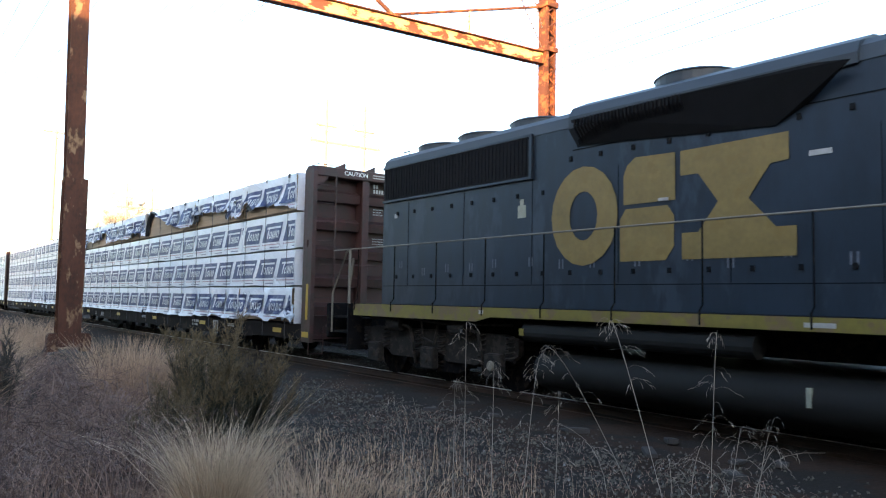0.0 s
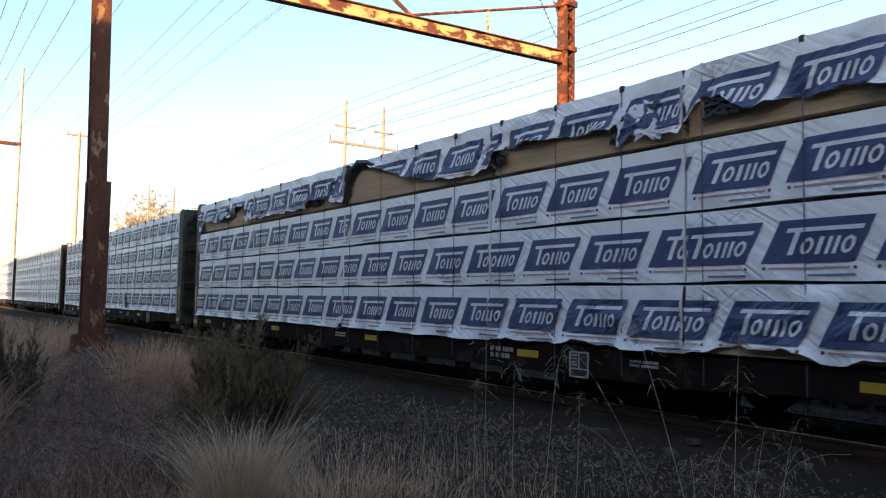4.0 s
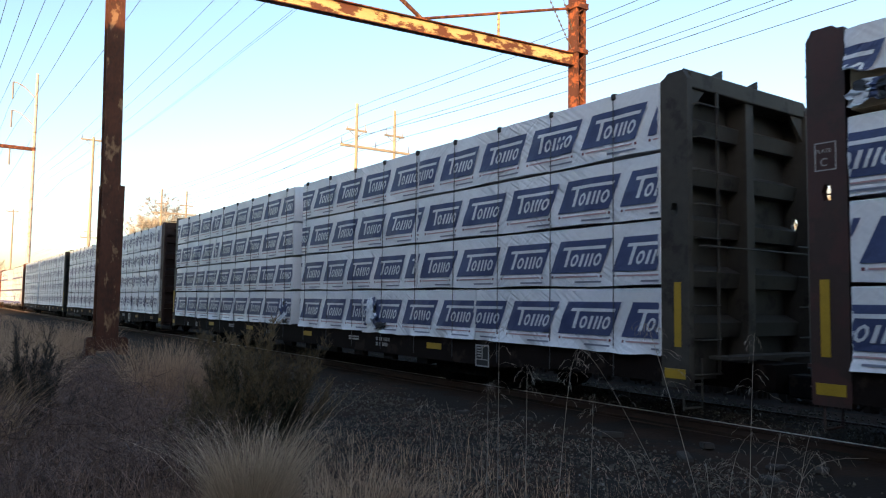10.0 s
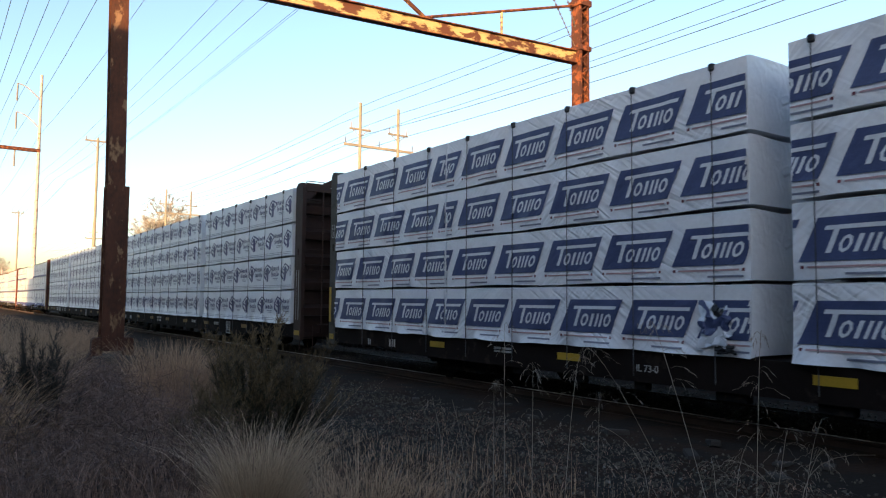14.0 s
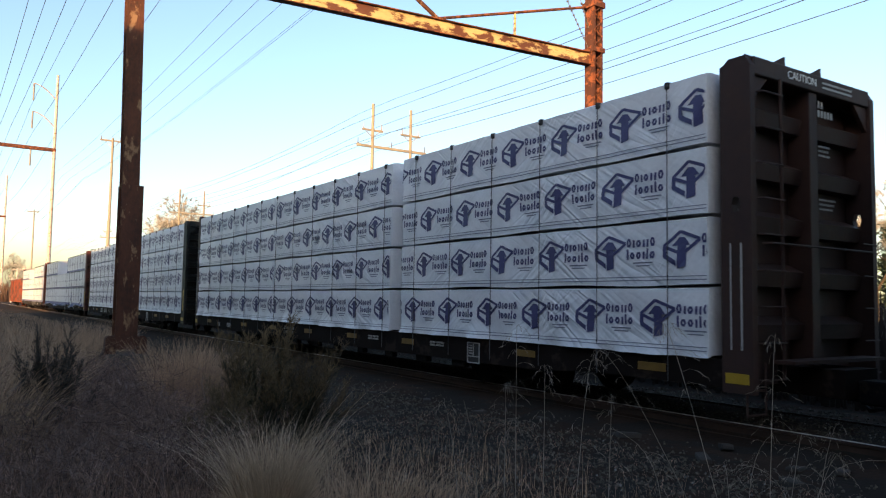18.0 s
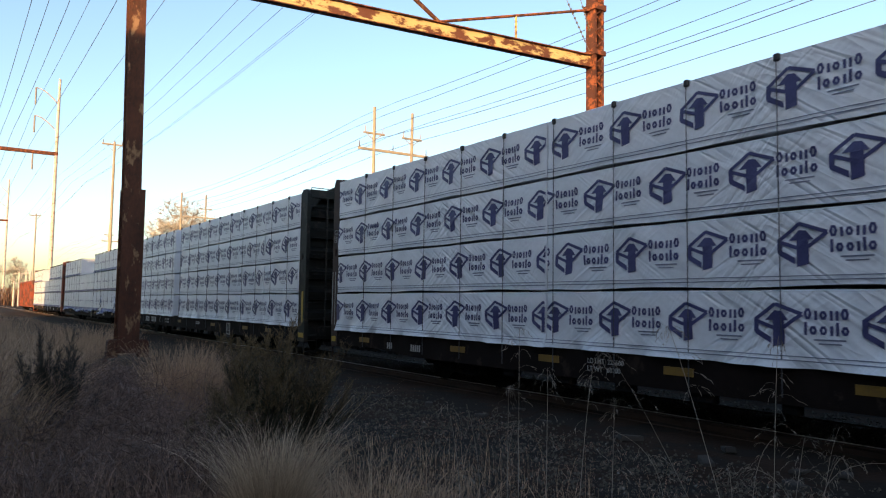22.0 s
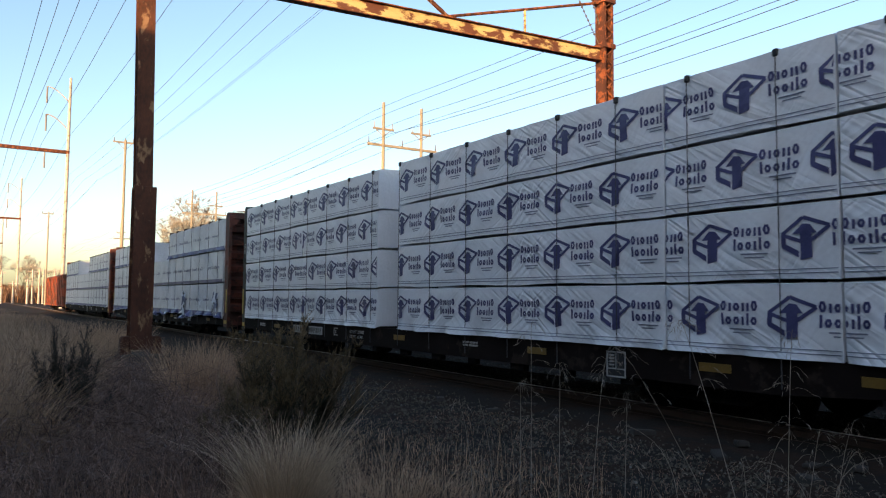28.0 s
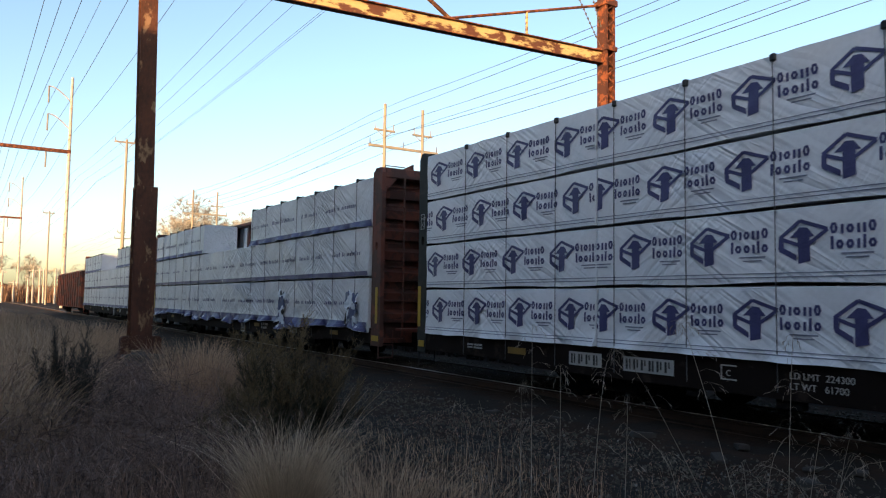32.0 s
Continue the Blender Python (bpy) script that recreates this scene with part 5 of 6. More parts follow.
# ---- gantry over the track ----
def riveted_column(gantry, x, y, z0, z1, wide, deep, mat, name, lean=0.0):
    """A post of two flanges and a web, with rivets up its faces."""
    t = 0.03
    post = boxes(name, mat, gantry, (x - deep / 2 + t, x + deep / 2 - t, y - 0.015, y + 0.015, z0, z1))
    for s in (-1, 1):
        f = boxes("flange", mat, post, (min(x + s * (deep / 2 - t), x + s * deep / 2), max(x + s * (deep / 2 - t), x + s * deep / 2), y - wide / 2, y + wide / 2, z0, z1))
        bm = bmesh.new()
        for k in range(int((z1 - z0) / 0.16)):
            for yy in (-wide * 0.32, wide * 0.32):
                rod(bm, (x + s * deep / 2, y + yy, z0 + 0.1 + k * 0.16), (x + s * (deep / 2 + 0.012), y + yy, z0 + 0.1 + k * 0.16), 0.016, 0.012, 6)
        part("rivets", bm, mat, post)
    for ob in (post, *post.children):
        for v in ob.data.vertices:
            v.co.y -= lean * v.co.z
    return post


def gantry():
    g = thing("catenary_gantry", "rusty riveted steel gantry with a peeling yellow crossbeam", "gantry")
    lx, ly, rx, ry = -20.9, 3.98, -19.55, 19.42
    # near post, thicker below
    riveted_column(g, lx, ly, 0.1, 12.6, 0.42, 0.42, RUST_DARK, "near_post", 0.0165)
    boxes("lower_casing", RUST_DARK, g, (lx + 0.212, lx + 0.245, ly - 0.30, ly + 0.24, 0.1, 4.35), (lx - 0.245, lx - 0.212, ly - 0.30, ly + 0.24, 0.1, 4.35), bevel=0.006)
    for s in (-1, 1):
        bm = bmesh.new()
        prism(bm, [(s * 0.25, -0.15), (s * 0.51, -0.15), (s * 0.50, 0.38), (s * 0.44, 0.44), (s * 0.25, 0.44)], -0.13, 0.13, "x")
        bmesh.ops.translate(bm, verts=bm.verts, vec=(lx, ly, 0))
        part("base_bracket", bm, RUST_DARK, g, "rusty base bracket")
    boxes("footing", BALLAST, g, (lx - 0.5, lx + 0.5, ly - 0.5, ly + 0.5, -0.4, -0.02), bevel=0.03, label="concrete footing")
    # far post: two channels laced with flat bars
    for s in (-1, 1):
        boxes("far_post", RUST, g, (rx - 0.22, rx + 0.22, min(ry + s * 0.21, ry + s * 0.24), max(ry + s * 0.21, ry + s * 0.24), -0.3, 13.2),
              (rx + 0.19, rx + 0.22, min(ry + s * 0.13, ry + s * 0.21), max(ry + s * 0.13, ry + s * 0.21), -0.3, 13.2), (rx - 0.22, rx - 0.19, min(ry + s * 0.13, ry + s * 0.21), max(ry + s * 0.13, ry + s * 0.21), -0.3, 13.2))
    for k in range(44):
        z = 0.1 + k * 0.30
        for s in (-1, 1):
            bm = bmesh.new()
            d = 1 if (k + (s > 0)) % 2 else -1
            rod(bm, (rx + s * 0.225, ry - d * 0.18, z), (rx + s * 0.225, ry + d * 0.18, z + 0.28), 0.022, 0.022, 5)
            part("lacing_bar", bm, RUST, g)
    boxes("far_footing", BALLAST, g, (rx - 0.5, rx + 0.5, ry - 0.5, ry + 0.5, -0.5, -0.1), bevel=0.03)
    # crossbeam: an I-beam with a wide yellow web
    def along(k):
        return Vector((rx + (lx - rx) * k, ry + (ly - ry) * k, 0))
    turn = math.atan2(ly - ry, lx - rx)
    span = math.hypot(lx - rx, ly - ry)

    def beam_part(name, pts, mat, parent, a=0.0, b=span, label=""):
        bm = bmesh.new()
        prism(bm, [(p, q) for p, q in pts], a, b, "x")
        bmesh.ops.rotate(bm, verts=bm.verts, cent=(0, 0, 0), matrix=Matrix.Rotation(turn, 3, "Z"))
        bmesh.ops.translate(bm, verts=bm.verts, vec=(rx, ry, 0))
        return part(name, bm, mat, parent, label)
    zb, zt = 10.18, 10.60
    web = beam_part("crossbeam", [(-0.03, zb), (0.03, zb), (0.03, zt), (-0.03, zt)], PEELING, g, label="crossbeam web with peeling yellow paint over rust")
    beam_part("bottom_flange", [(-0.14, zb - 0.03), (0.14, zb - 0.03), (0.14, zb), (-0.14, zb)], RUST, web)
    beam_part("top_flange", [(-0.14, zt), (0.14, zt), (0.14, zt + 0.03), (-0.14, zt + 0.03)], RUST, web)
    bm = bmesh.new()
    rod(bm, along(0.0) + Vector((0, 0, 12.40)), along(0.42) + Vector((0, 0, 10.66)), 0.05, 0.05, 8)
    part("brace_rod", bm, RUST, g, "rusty brace rod with bolts")
    bm = bmesh.new()
    rod(bm, along(0.42) + Vector((0, 0, 10.66)), along(0.58) + Vector((0, 0, 12.3)), 0.07, 0.07, 8)
    part("brace_rod", bm, RUST_DARK, g)
    bm = bmesh.new()
    rod(bm, along(0.225) + Vector((0, 0, 10.62)), along(0.225) + Vector((0, 0, 11.48)), 0.045, 0.045, 8)
    part("hanger", bm, PEELING, g, "yellow hanger post")
    boxes("collar", RUST, g, (rx - 0.30, rx + 0.30, ry - 0.30, ry + 0.30, 12.3, 12.52), bevel=0.01)
    boxes("collar", RUST, g, (rx - 0.29, rx + 0.29, ry - 0.29, ry + 0.29, 10.62, 10.80), bevel=0.01)
    for k, (a, b) in enumerate((((0.10, 0, 12.9), (0.015, 0, 10.75)), ((0.05, 0, 12.9), (0.0, 0, 10.95)))):
        bm = bmesh.new()
        p, q = along(a[0]) + Vector((0, 0, a[2])), along(b[0]) + Vector((0, 0, b[2]))
        rod(bm, p, q, 0.012, 0.012, 6)
        for j in range(9):
            c = p.lerp(q, 0.25 + j * 0.07)
            rod(bm, c, c + (q - p).normalized() * 0.06, 0.045, 0.03, 8)
        part("insulator_string", bm, PORCELAIN, g, "thin stay with insulators")
    return g


gantry()


# ---- poles and wires ----
def mast(x, y, beam_z, top_z, reach):
    m = thing("transmission_mast", "tall slim steel mast with curved arms and a crossbeam", "utility mast", "masts beside the line")
    bm = bmesh.new()
    rod(bm, (0, 0, -0.5), (0, 0, top_z), 0.30, 0.17, 10)
    part("shaft", bm, GALVANISED, m)
    bm = bmesh.new()
    box(bm, -0.22, 0.22, -reach, 0.2, beam_z - 0.22, beam_z + 0.22)
    part("crossbeam", bm, RUST, m)
    for z in (top_z - 3.5, top_z - 7.3):
        bm = bmesh.new()
        pts = [Vector((0, -2.8 * k / 6, z + 1.9 * math.sin(k / 6 * math.pi / 2))) for k in range(7)]
        tube(bm, pts, 0.07, 6)
        arm = part("arm", bm, GALVANISED, m)
        bm = bmesh.new()
        rod(bm, pts[-1], pts[-1] - Vector((0, 0, 2.3)), 0.11, 0.11, 8)
        part("insulator", bm, PORCELAIN, arm)
    for yy in (-2.8, -reach * 0.55):
        bm = bmesh.new()
        rod(bm, (0, yy, beam_z - 0.22), (0, yy, beam_z - 2.4), 0.11, 0.11, 8)
        part("insulator", bm, PORCELAIN, m)
    m.matrix_basis = pose(x, y, 0)
    return m


for x, beam, top in ((-112.8, 21.0, 31.3), (-210, 20.3, 30.4), (-304, 19.8, 29.4), (-417, 19.8, 29.4)):
    mast(x, 11.45, beam, top, 22.8)


def wood_pole(x, y, top, label="weathered wooden utility pole with a short crossarm"):
    p = thing("utility_pole", label, "utility pole", "wooden poles beside the line")
    bm = bmesh.new()
    rod(bm, (0, 0, -0.3), (0, 0, top), 0.16, 0.11, 10)
    part("shaft", bm, WOOD_POLE, p)
    bm = bmesh.new()
    box(bm, -0.07, 0.07, -1.1, 0.8, top - 0.35, top - 0.2)
    arm = part("crossarm", bm, WOOD_POLE, p)
    bm = bmesh.new()
    for s in (-0.7, 0.6):
        rod(bm, (0, s, top - 0.3), (0, 0, top - 1.0), 0.03)
    part("brace", bm, WOOD_POLE, p)
    for s in (-1.0, 0.7, 0.0):
        bm = bmesh.new()
        rod(bm, (0, s, top - 0.2), (0, s, top + 0.15), 0.05, 0.03, 8)
        part("insulator", bm, PORCELAIN, p)
    p.matrix_basis = pose(x, y, 0)
    return p


wood_pole(-76, 12.6, 16.4)
wood_pole(-150, 12.6, 16.4)
wood_pole(-118, -6, 12)


def h_frame(x, y0, y1, top):
    h = thing("h_frame_tower", "two weathered wooden poles joined by a crossarm", "power line tower", "power line towers")
    arm_z = top - 3.5
    for y in (y0, y1):
        bm = bmesh.new()
        rod(bm, (0, y, -1), (0, y, top), 0.19, 0.12, 10)
        part("pole", bm, WOOD_POLE, h)
        bm = bmesh.new()
        box(bm, -0.07, 0.07, y - 0.95, y + 0.95, top - 2.25, top - 2.10)
        part("short_arm", bm, WOOD_POLE, h)
        bm = bmesh.new()
        for s in (-0.8, 0.8):
            rod(bm, (0, y + s, top - 2.15), (0, y, top - 2.75), 0.035)
            rod(bm, (0, y + s, top - 2.1), (0, y + s, top - 1.6), 0.045, 0.03, 8)
        part("brace", bm, WOOD_POLE, h)
    bm = bmesh.new()
    box(bm, -0.09, 0.09, y0 - 1.4, y1 + 1.5, arm_z - 0.1, arm_z + 0.1)
    part("crossarm", bm, WOOD_POLE, h)
    for y in (y0 - 1.3, (y0 + y1) / 2, y1 + 1.4):
        bm = bmesh.new()
        rod(bm, (0, y, arm_z), (0, y, arm_z + 0.6), 0.05, 0.03, 8)
        part("insulator", bm, PORCELAIN, h)
    h.matrix_basis = pose(x, 0, 0)
    return h


for x in (-53.0, -112.5, -171):
    h_frame(x, 28.1, 31.65, 17.3)


def wires(name, lines, radius, label):
    """Cables along the line: (y, z, sag, x0, x1, span)."""
    w = thing(name, label, "overhead wires")
    for y, z, sag, x0, x1, span in lines:
        bm = bmesh.new()
        pts = []
        n = int((x1 - x0) / span * 10)
        for k in range(n + 1):
            x = x0 + (x1 - x0) * k / n
            f = ((x - x0) / span) % 1
            pts.append(Vector((x, y, z - 4 * sag * f * (1 - f))))
        tube(bm, pts, radius, 4)
        part("wire", bm, WIRE, w)
    return w


wires("power_lines", [(y, z, sag, -289.5, 65, 59.2) for y, z, sag in ((28.1, 17.1, 0.75), (27.2, 15.9, 0.45), (28.9, 15.75, 0.72), (30.8, 15.75, 0.55), (26.8, 14.15, 1.05), (29.9, 14.2, 0.6))],
      0.018, "thin power lines strung along wooden towers")
wires("transmission_lines", [(y, z, 1.3, -597, 175.6, 96.6) for y, z in ((8.65, 27.5), (8.65, 23.0), (11.6, 23.5), (6.1, 23.4), (4.8, 23.0), (3.8, 22.9))], 0.022, "transmission lines strung between tall steel masts")
wires("feeder_wires", [(y, z + 0.65, 0.8, -224, 72, 74) for y, z in ((7.9, 11.94), (8.5, 11.75), (9.1, 11.55), (10.2, 11.63), (10.2, 11.53))], 0.009, "thin feeder wires along the track")


# ---- plants ----
def blades(name, count, centre, spread_r, height, width, lean, mat, label, category, kind="", droop=0.25, seed=1, heads=0, area=None, tilt=(0, 0), keep=None):
    """Tapered, bending grass blades; heads: how many carry drooping seed twigs."""
    rnd = random.Random(seed)
    verts, faces = [], []

    def strip(pts, w):
        side = Vector((rnd.gauss(0, 1), rnd.gauss(0, 1), 0)).normalized() * w
        k = len(verts)
        for i, p in enumerate(pts):
            f = 1 - 0.85 * i / (len(pts) - 1)
            verts.append(p - side * f)
            verts.append(p + side * f)
        for i in range(len(pts) - 1):
            faces.append((k + 2 * i, k + 2 * i + 1, k + 2 * i + 3, k + 2 * i + 2))
    for c in range(count):
        if area:
            x, y = rnd.uniform(*area[:2]), rnd.uniform(*area[2:])
        else:
            a, r = rnd.uniform(0, 6.283), spread_r * math.sqrt(rnd.random())
            x, y = centre[0] + r * math.cos(a), centre[1] + r * math.sin(a)
        if keep and not keep(x, y):
            continue
        z = ground_height(x, y) - 0.02
        h = rnd.uniform(*height)
        out = Vector((x - centre[0], y - centre[1], 0)) if not area else Vector((rnd.gauss(0, .3), rnd.gauss(0, .3), 0))
        if not area and spread_r:
            out = out / spread_r * lean * h + Vector((rnd.gauss(0, .19), rnd.gauss(0, .19), 0)) * h
        else:
            out = out * lean * h
        out = out + Vector((*tilt, 0)) * h
        pts = []
        for i in range(5):
            f = i / 4
            pts.append(Vector((x, y, z)) + out * (f ** 1.6) + Vector((0, 0, h * (f - droop * f * f * f))))
        strip(pts, width * rnd.uniform(0.7, 1.3))
        if c < heads:
            for j in range(rnd.randint(14, 24)):
                f = rnd.uniform(0.62, 1.0)
                b = pts[0].lerp(pts[-1], f) if f < 0.3 else pts[3].lerp(pts[4], (f - 0.62) / 0.38)
                d = Vector((rnd.gauss(0, 1), rnd.gauss(0, 1), 0.4)).normalized() * rnd.uniform(0.03, 0.10)
                e = b + d
                strip([b, e, e + d * 0.5 - Vector((0, 0, rnd.uniform(0.02, 0.06)))], width * 0.9)
    return tagged(sheet(name, verts, faces, mat), label, category, kind=kind)


def place(azimuth, dist):
    a = radians(azimuth)
    return (-dist * math.cos(a), dist * math.sin(a))


def stems(base, middle, z_mid, tip, z_tip, seed, dist=4.0):
    """A tall dry stem, by azimuths seen from the path, with a loose head of thin drooping spikelets."""
    rnd = random.Random(seed)
    verts, faces = [], []

    def ribbon(pts, w0, w1):
        for i, (p, q) in enumerate(zip(pts, pts[1:])):
            side = (q - p).cross(Vector((-0.7, 0.75, -0.1)) + Vector((rnd.gauss(0, .3), rnd.gauss(0, .3), 0))).normalized()
            n = len(pts) - 1
            a, b = w0 + (w1 - w0) * i / n, w0 + (w1 - w0) * (i + 1) / n
            k = len(verts)
            verts.extend([p - side * a, p + side * a, q + side * b, q - side * b])
            faces.append((k, k + 1, k + 2, k + 3))
    x, y = place(base, dist)
    A = Vector((x, y, ground_height(x, y) - 0.02))
    B, C = Vector((*place(middle, dist), z_mid)), Vector((*place(tip, dist), z_tip))
    ctrl = B * 2 - (A + C) * 0.5
    pts = [A * (1 - f) ** 2 + ctrl * 2 * f * (1 - f) + C * f * f for f in (k / 10 for k in range(11))]
    ribbon(pts, 0.0018, 0.0010)
    tall = z_tip - A.z
    for j in range(int(10 + 7 * tall)):
        f = rnd.uniform(0.42, 1.0) * 10
        i = min(9, int(f))
        p = pts[i].lerp(pts[i + 1], f - i)
        turn = rnd.uniform(0, 6.283)
        out = Vector((math.cos(turn), math.sin(turn), 0)) * rnd.uniform(0.05, 0.13) * (1.45 - f / 10)
        arc = [p + out * g + Vector((0, 0, 0.075 * g - 0.09 * g * g)) for g in (0, 0.35, 0.7, 1.0)]
        ribbon(arc, 0.0004, 0.0004)
        for k in range(rnd.randint(1, 3)):
            q = arc[rnd.choice((2, 3, 3))]
            d = Vector((out.x * 0.35 + rnd.gauss(0, .006), out.y * 0.16 + rnd.gauss(0, .006), 0))
            ln = rnd.uniform(0.012, 0.03)
            ribbon([q, q + d * 0.6 + Vector((0, 0, -0.35 * ln)), q + d + Vector((0, 0, -ln))], 0.0012, 0.0005)
    return tagged(sheet("grass_stalk", verts, faces, SEED), "tall pale dry grass stalk with a drooping seed head", "grass", "tall grass stalks")


def twig_tangle(name, count, area, top, seed):
    """Fine crooked twigs in all directions, thinner towards the top."""
    rnd = random.Random(seed)
    verts, faces = [], []
    for _ in range(count):
        x, y = rnd.uniform(*area[:2]), rnd.uniform(*area[2:])
        lump = 0.55 + 0.9 * max(0, noise.noise((x * 0.8, y * 0.8, 2)) + 0.3)
        p = Vector((x, y, ground_height(x, y) + top * lump * rnd.random() ** 1.3))
        d = Vector((rnd.gauss(0, 1), rnd.gauss(0, 1), rnd.gauss(0.4, 0.8))).normalized() * rnd.uniform(0.08, 0.30)
        s = d.cross(Vector((rnd.gauss(0, 1), rnd.gauss(0, 1), rnd.gauss(0, 1)))).normalized() * rnd.uniform(0.0012, 0.0032)
        q = p + d * 0.55 + Vector((rnd.gauss(0, .02), rnd.gauss(0, .02), rnd.gauss(0, .02)))
        k = len(verts)
        verts += [p - s, p + s, q + s, q - s, p + d]
        faces += [(k, k + 1, k + 2, k + 3), (k + 3, k + 2, k + 4)]
    return tagged(sheet(name, verts, faces, BRUSH), "tangled purplish-grey dead brush", "brush", kind="stuff")


def clear_of_post(x, y):
    """False along the line of sight to the post's foot and the shrubs before it."""
    a, d = math.degrees(math.atan2(y, -x)), math.hypot(x, y)
    return not (7.2 < a < 24 and 6.2 < d < 21 or 4.4 < a <= 7.2 and d < 11)


blades("grass_tuft", 1500, place(20.9, 5.5), 0.22, (0.45, 1.12), 0.0024, 0.40, STRAW, "pale straw-coloured tuft of dry bunch grass", "grass tuft", seed=3, droop=0.30)
blades("grass_tuft", 900, place(21.0, 5.45), 0.30, (0.25, 0.65), 0.0024, 0.9, STRAW_TAN, "dense matted base of a dry grass tuft", "grass tuft", seed=33, droop=0.55)
blades("grass_tuft", 34, place(20.0, 5.5), 0.2, (0.9, 1.3), 0.0026, 0.70, STRAW, "long bent dry grass blades over a tuft", "grass tuft", seed=13, droop=0.40)
blades("grass_tuft", 26, place(22.4, 5.7), 0.13, (0.9, 1.3), 0.0024, 0.12, STRAW, "leaning sheaf of long dry grass beside a tuft", "grass tuft", seed=15, droop=0.16, tilt=(0.10, 0.28))
blades("grass_tuft", 380, place(26.0, 6.0), 0.6, (0.2, 0.55), 0.0022, 1.1, STRAW_TAN, "tan tuft of flattened dry grass", "grass tuft", seed=4, droop=0.55)
blades("grass_tuft", 380, place(29.0, 6.2), 0.6, (0.2, 0.5), 0.0022, 1.2, STRAW_TAN, "low matted tuft of pale dry grass", "grass tuft", seed=16, droop=0.6)
blades("grass_tuft", 300, place(32.5, 5.9), 0.6, (0.18, 0.45), 0.0022, 1.2, STRAW_TAN, "low tan tuft of dry grass", "grass tuft", seed=14, droop=0.55)
blades("grass_tuft", 60, place(27.5, 6.1), 0.5, (0.5, 0.85), 0.0022, 0.9, STRAW, "loose fallen straws over low grass", "grass tuft", seed=17, droop=0.5)
blades("grass_tuft", 1500, place(14.6, 11.8), 0.50, (0.45, 1.28), 0.0042, 0.30, STRAW_TAN, "tall upright clump of pale dry grass near the gantry post", "grass tuft", seed=5, droop=0.15)
blades("grass_tuft", 700, place(17.3, 12.4), 0.45, (0.35, 1.0), 0.0042, 0.35, STRAW_TAN, "upright clump of pale dry grass behind a cedar", "grass tuft", seed=6, droop=0.15)
for k, (a, d, r, h) in enumerate(((0.3, 8.5, 0.8, 1.2), (2.2, 9.8, 0.8, 1.2), (-1.8, 8.8, 0.9, 1.2), (3.4, 12, 0.8, 1.3), (3.0, 13, 0.9, 1.5), (4.8, 16, 1.0, 1.3), (1.2, 10, 0.8, 1.3), (-0.5, 12, 0.9, 1.5), (6.0, 22, 1.2, 1.4), (8.6, 25, 1.2, 1.3))):
    blades("grass_tuft", 1100, place(a, d), r, (h * 0.25, h), 0.005, 0.5, STRAW_TAN, "clump of tall dry grass among brush", "grass tuft", seed=20 + k)
STALKS = ((55.7, 47.3, 1.02, 44.7, 1.14), (55.7, 50.9, 1.11, 49.6, 1.32), (56.3, 56.8, 0.95, 57.1, 1.33), (42.7, 43.8, 0.82, 44.5, 1.17), (38.9, 38.9, 0.9, 38.9, 1.34),
          (45.4, 45.8, 0.71, 45.9, 0.98), (40.8, 41.0, 0.79, 41.0, 1.14), (38.0, 38.1, 0.73, 38.1, 1.03), (56.5, 58.2, 0.68, 58.6, 0.83), (57.1, 60.0, 0.67, 61.2, 0.67))
for k, row in enumerate(STALKS):
    stems(*row, 40 + k)
stalk = random.Random(17)
for k in range(9):
    a = stalk.uniform(33, 63)
    stems(a, a + stalk.gauss(0, .6), 0.45, a + stalk.gauss(0, 1.2), stalk.uniform(0.65, 0.95), 160 + k, stalk.uniform(3.8, 4.8))
blades("sparse_grass", 800, (0, 0), 0, (0.15, 0.75), 0.0013, 0.4, STRAW_TAN, "sparse thin dry grass stems over cinders", "grass", "stuff", seed=60, area=(-6.5, -0.3, 2.3, 4.6))
blades("weeds", 15000, (0, 0), 0, (0.25, 0.85), 0.0042, 1.0, STRAW_GREY, "tangled grey-brown dead weeds", "weeds", "stuff", seed=61, area=(-17, -5.4, -1.2, 2.6), droop=0.45)
blades("weeds", 5000, (0, 0), 0, (0.08, 0.3), 0.003, 1.2, STRAW_GREY, "low dead weeds at the path's edge", "weeds", "stuff", seed=64, area=(-6.5, -3.4, -0.8, 2.6), droop=0.5)
blades("weeds", 4000, (0, 0), 0, (0.15, 0.45), 0.006, 0.8, STRAW_TAN, "dry roadside grass along the track", "weeds", "stuff", seed=62, area=(-70, -15, 2.9, 5.6), droop=0.35, keep=clear_of_post)
blades("weeds", 11000, (0, 0), 0, (0.4, 1.2), 0.008, 0.55, STRAW_TAN, "tall dry roadside grass in a broad stand", "weeds", "stuff", seed=69, area=(-60, -11, -3.0, 2.6), droop=0.3, keep=clear_of_post)
# Near-black brush, added as a screen: keeps far skylight from under the cars.
blades("weeds", 9000, (0, 0), 0, (1.2, 3.0), 0.035, 0.5, SCREEN_WEED, "dense dark brush added behind the track to block skylight", "weeds", "stuff", seed=65, area=(-48, 24, 12.2, 15.5), droop=0.3)
blades("ground_litter", 3600, (0, 0), 0, (0.02, 0.07), 0.011, 3.0, FALLEN, "reddish-brown fallen leaves at the path's edge", "leaf litter", "stuff", seed=72, area=(-6.6, -3.6, -1.0, 1.4), droop=0.7)
blades("weeds", 900, (0, 0), 0, (0.10, 0.38), 0.0024, 1.6, STRAW_TAN, "flattened dry grass at the edge of the ballast", "weeds", "stuff", seed=74, area=(-8.5, -4.2, 2.5, 4.4), droop=0.6)
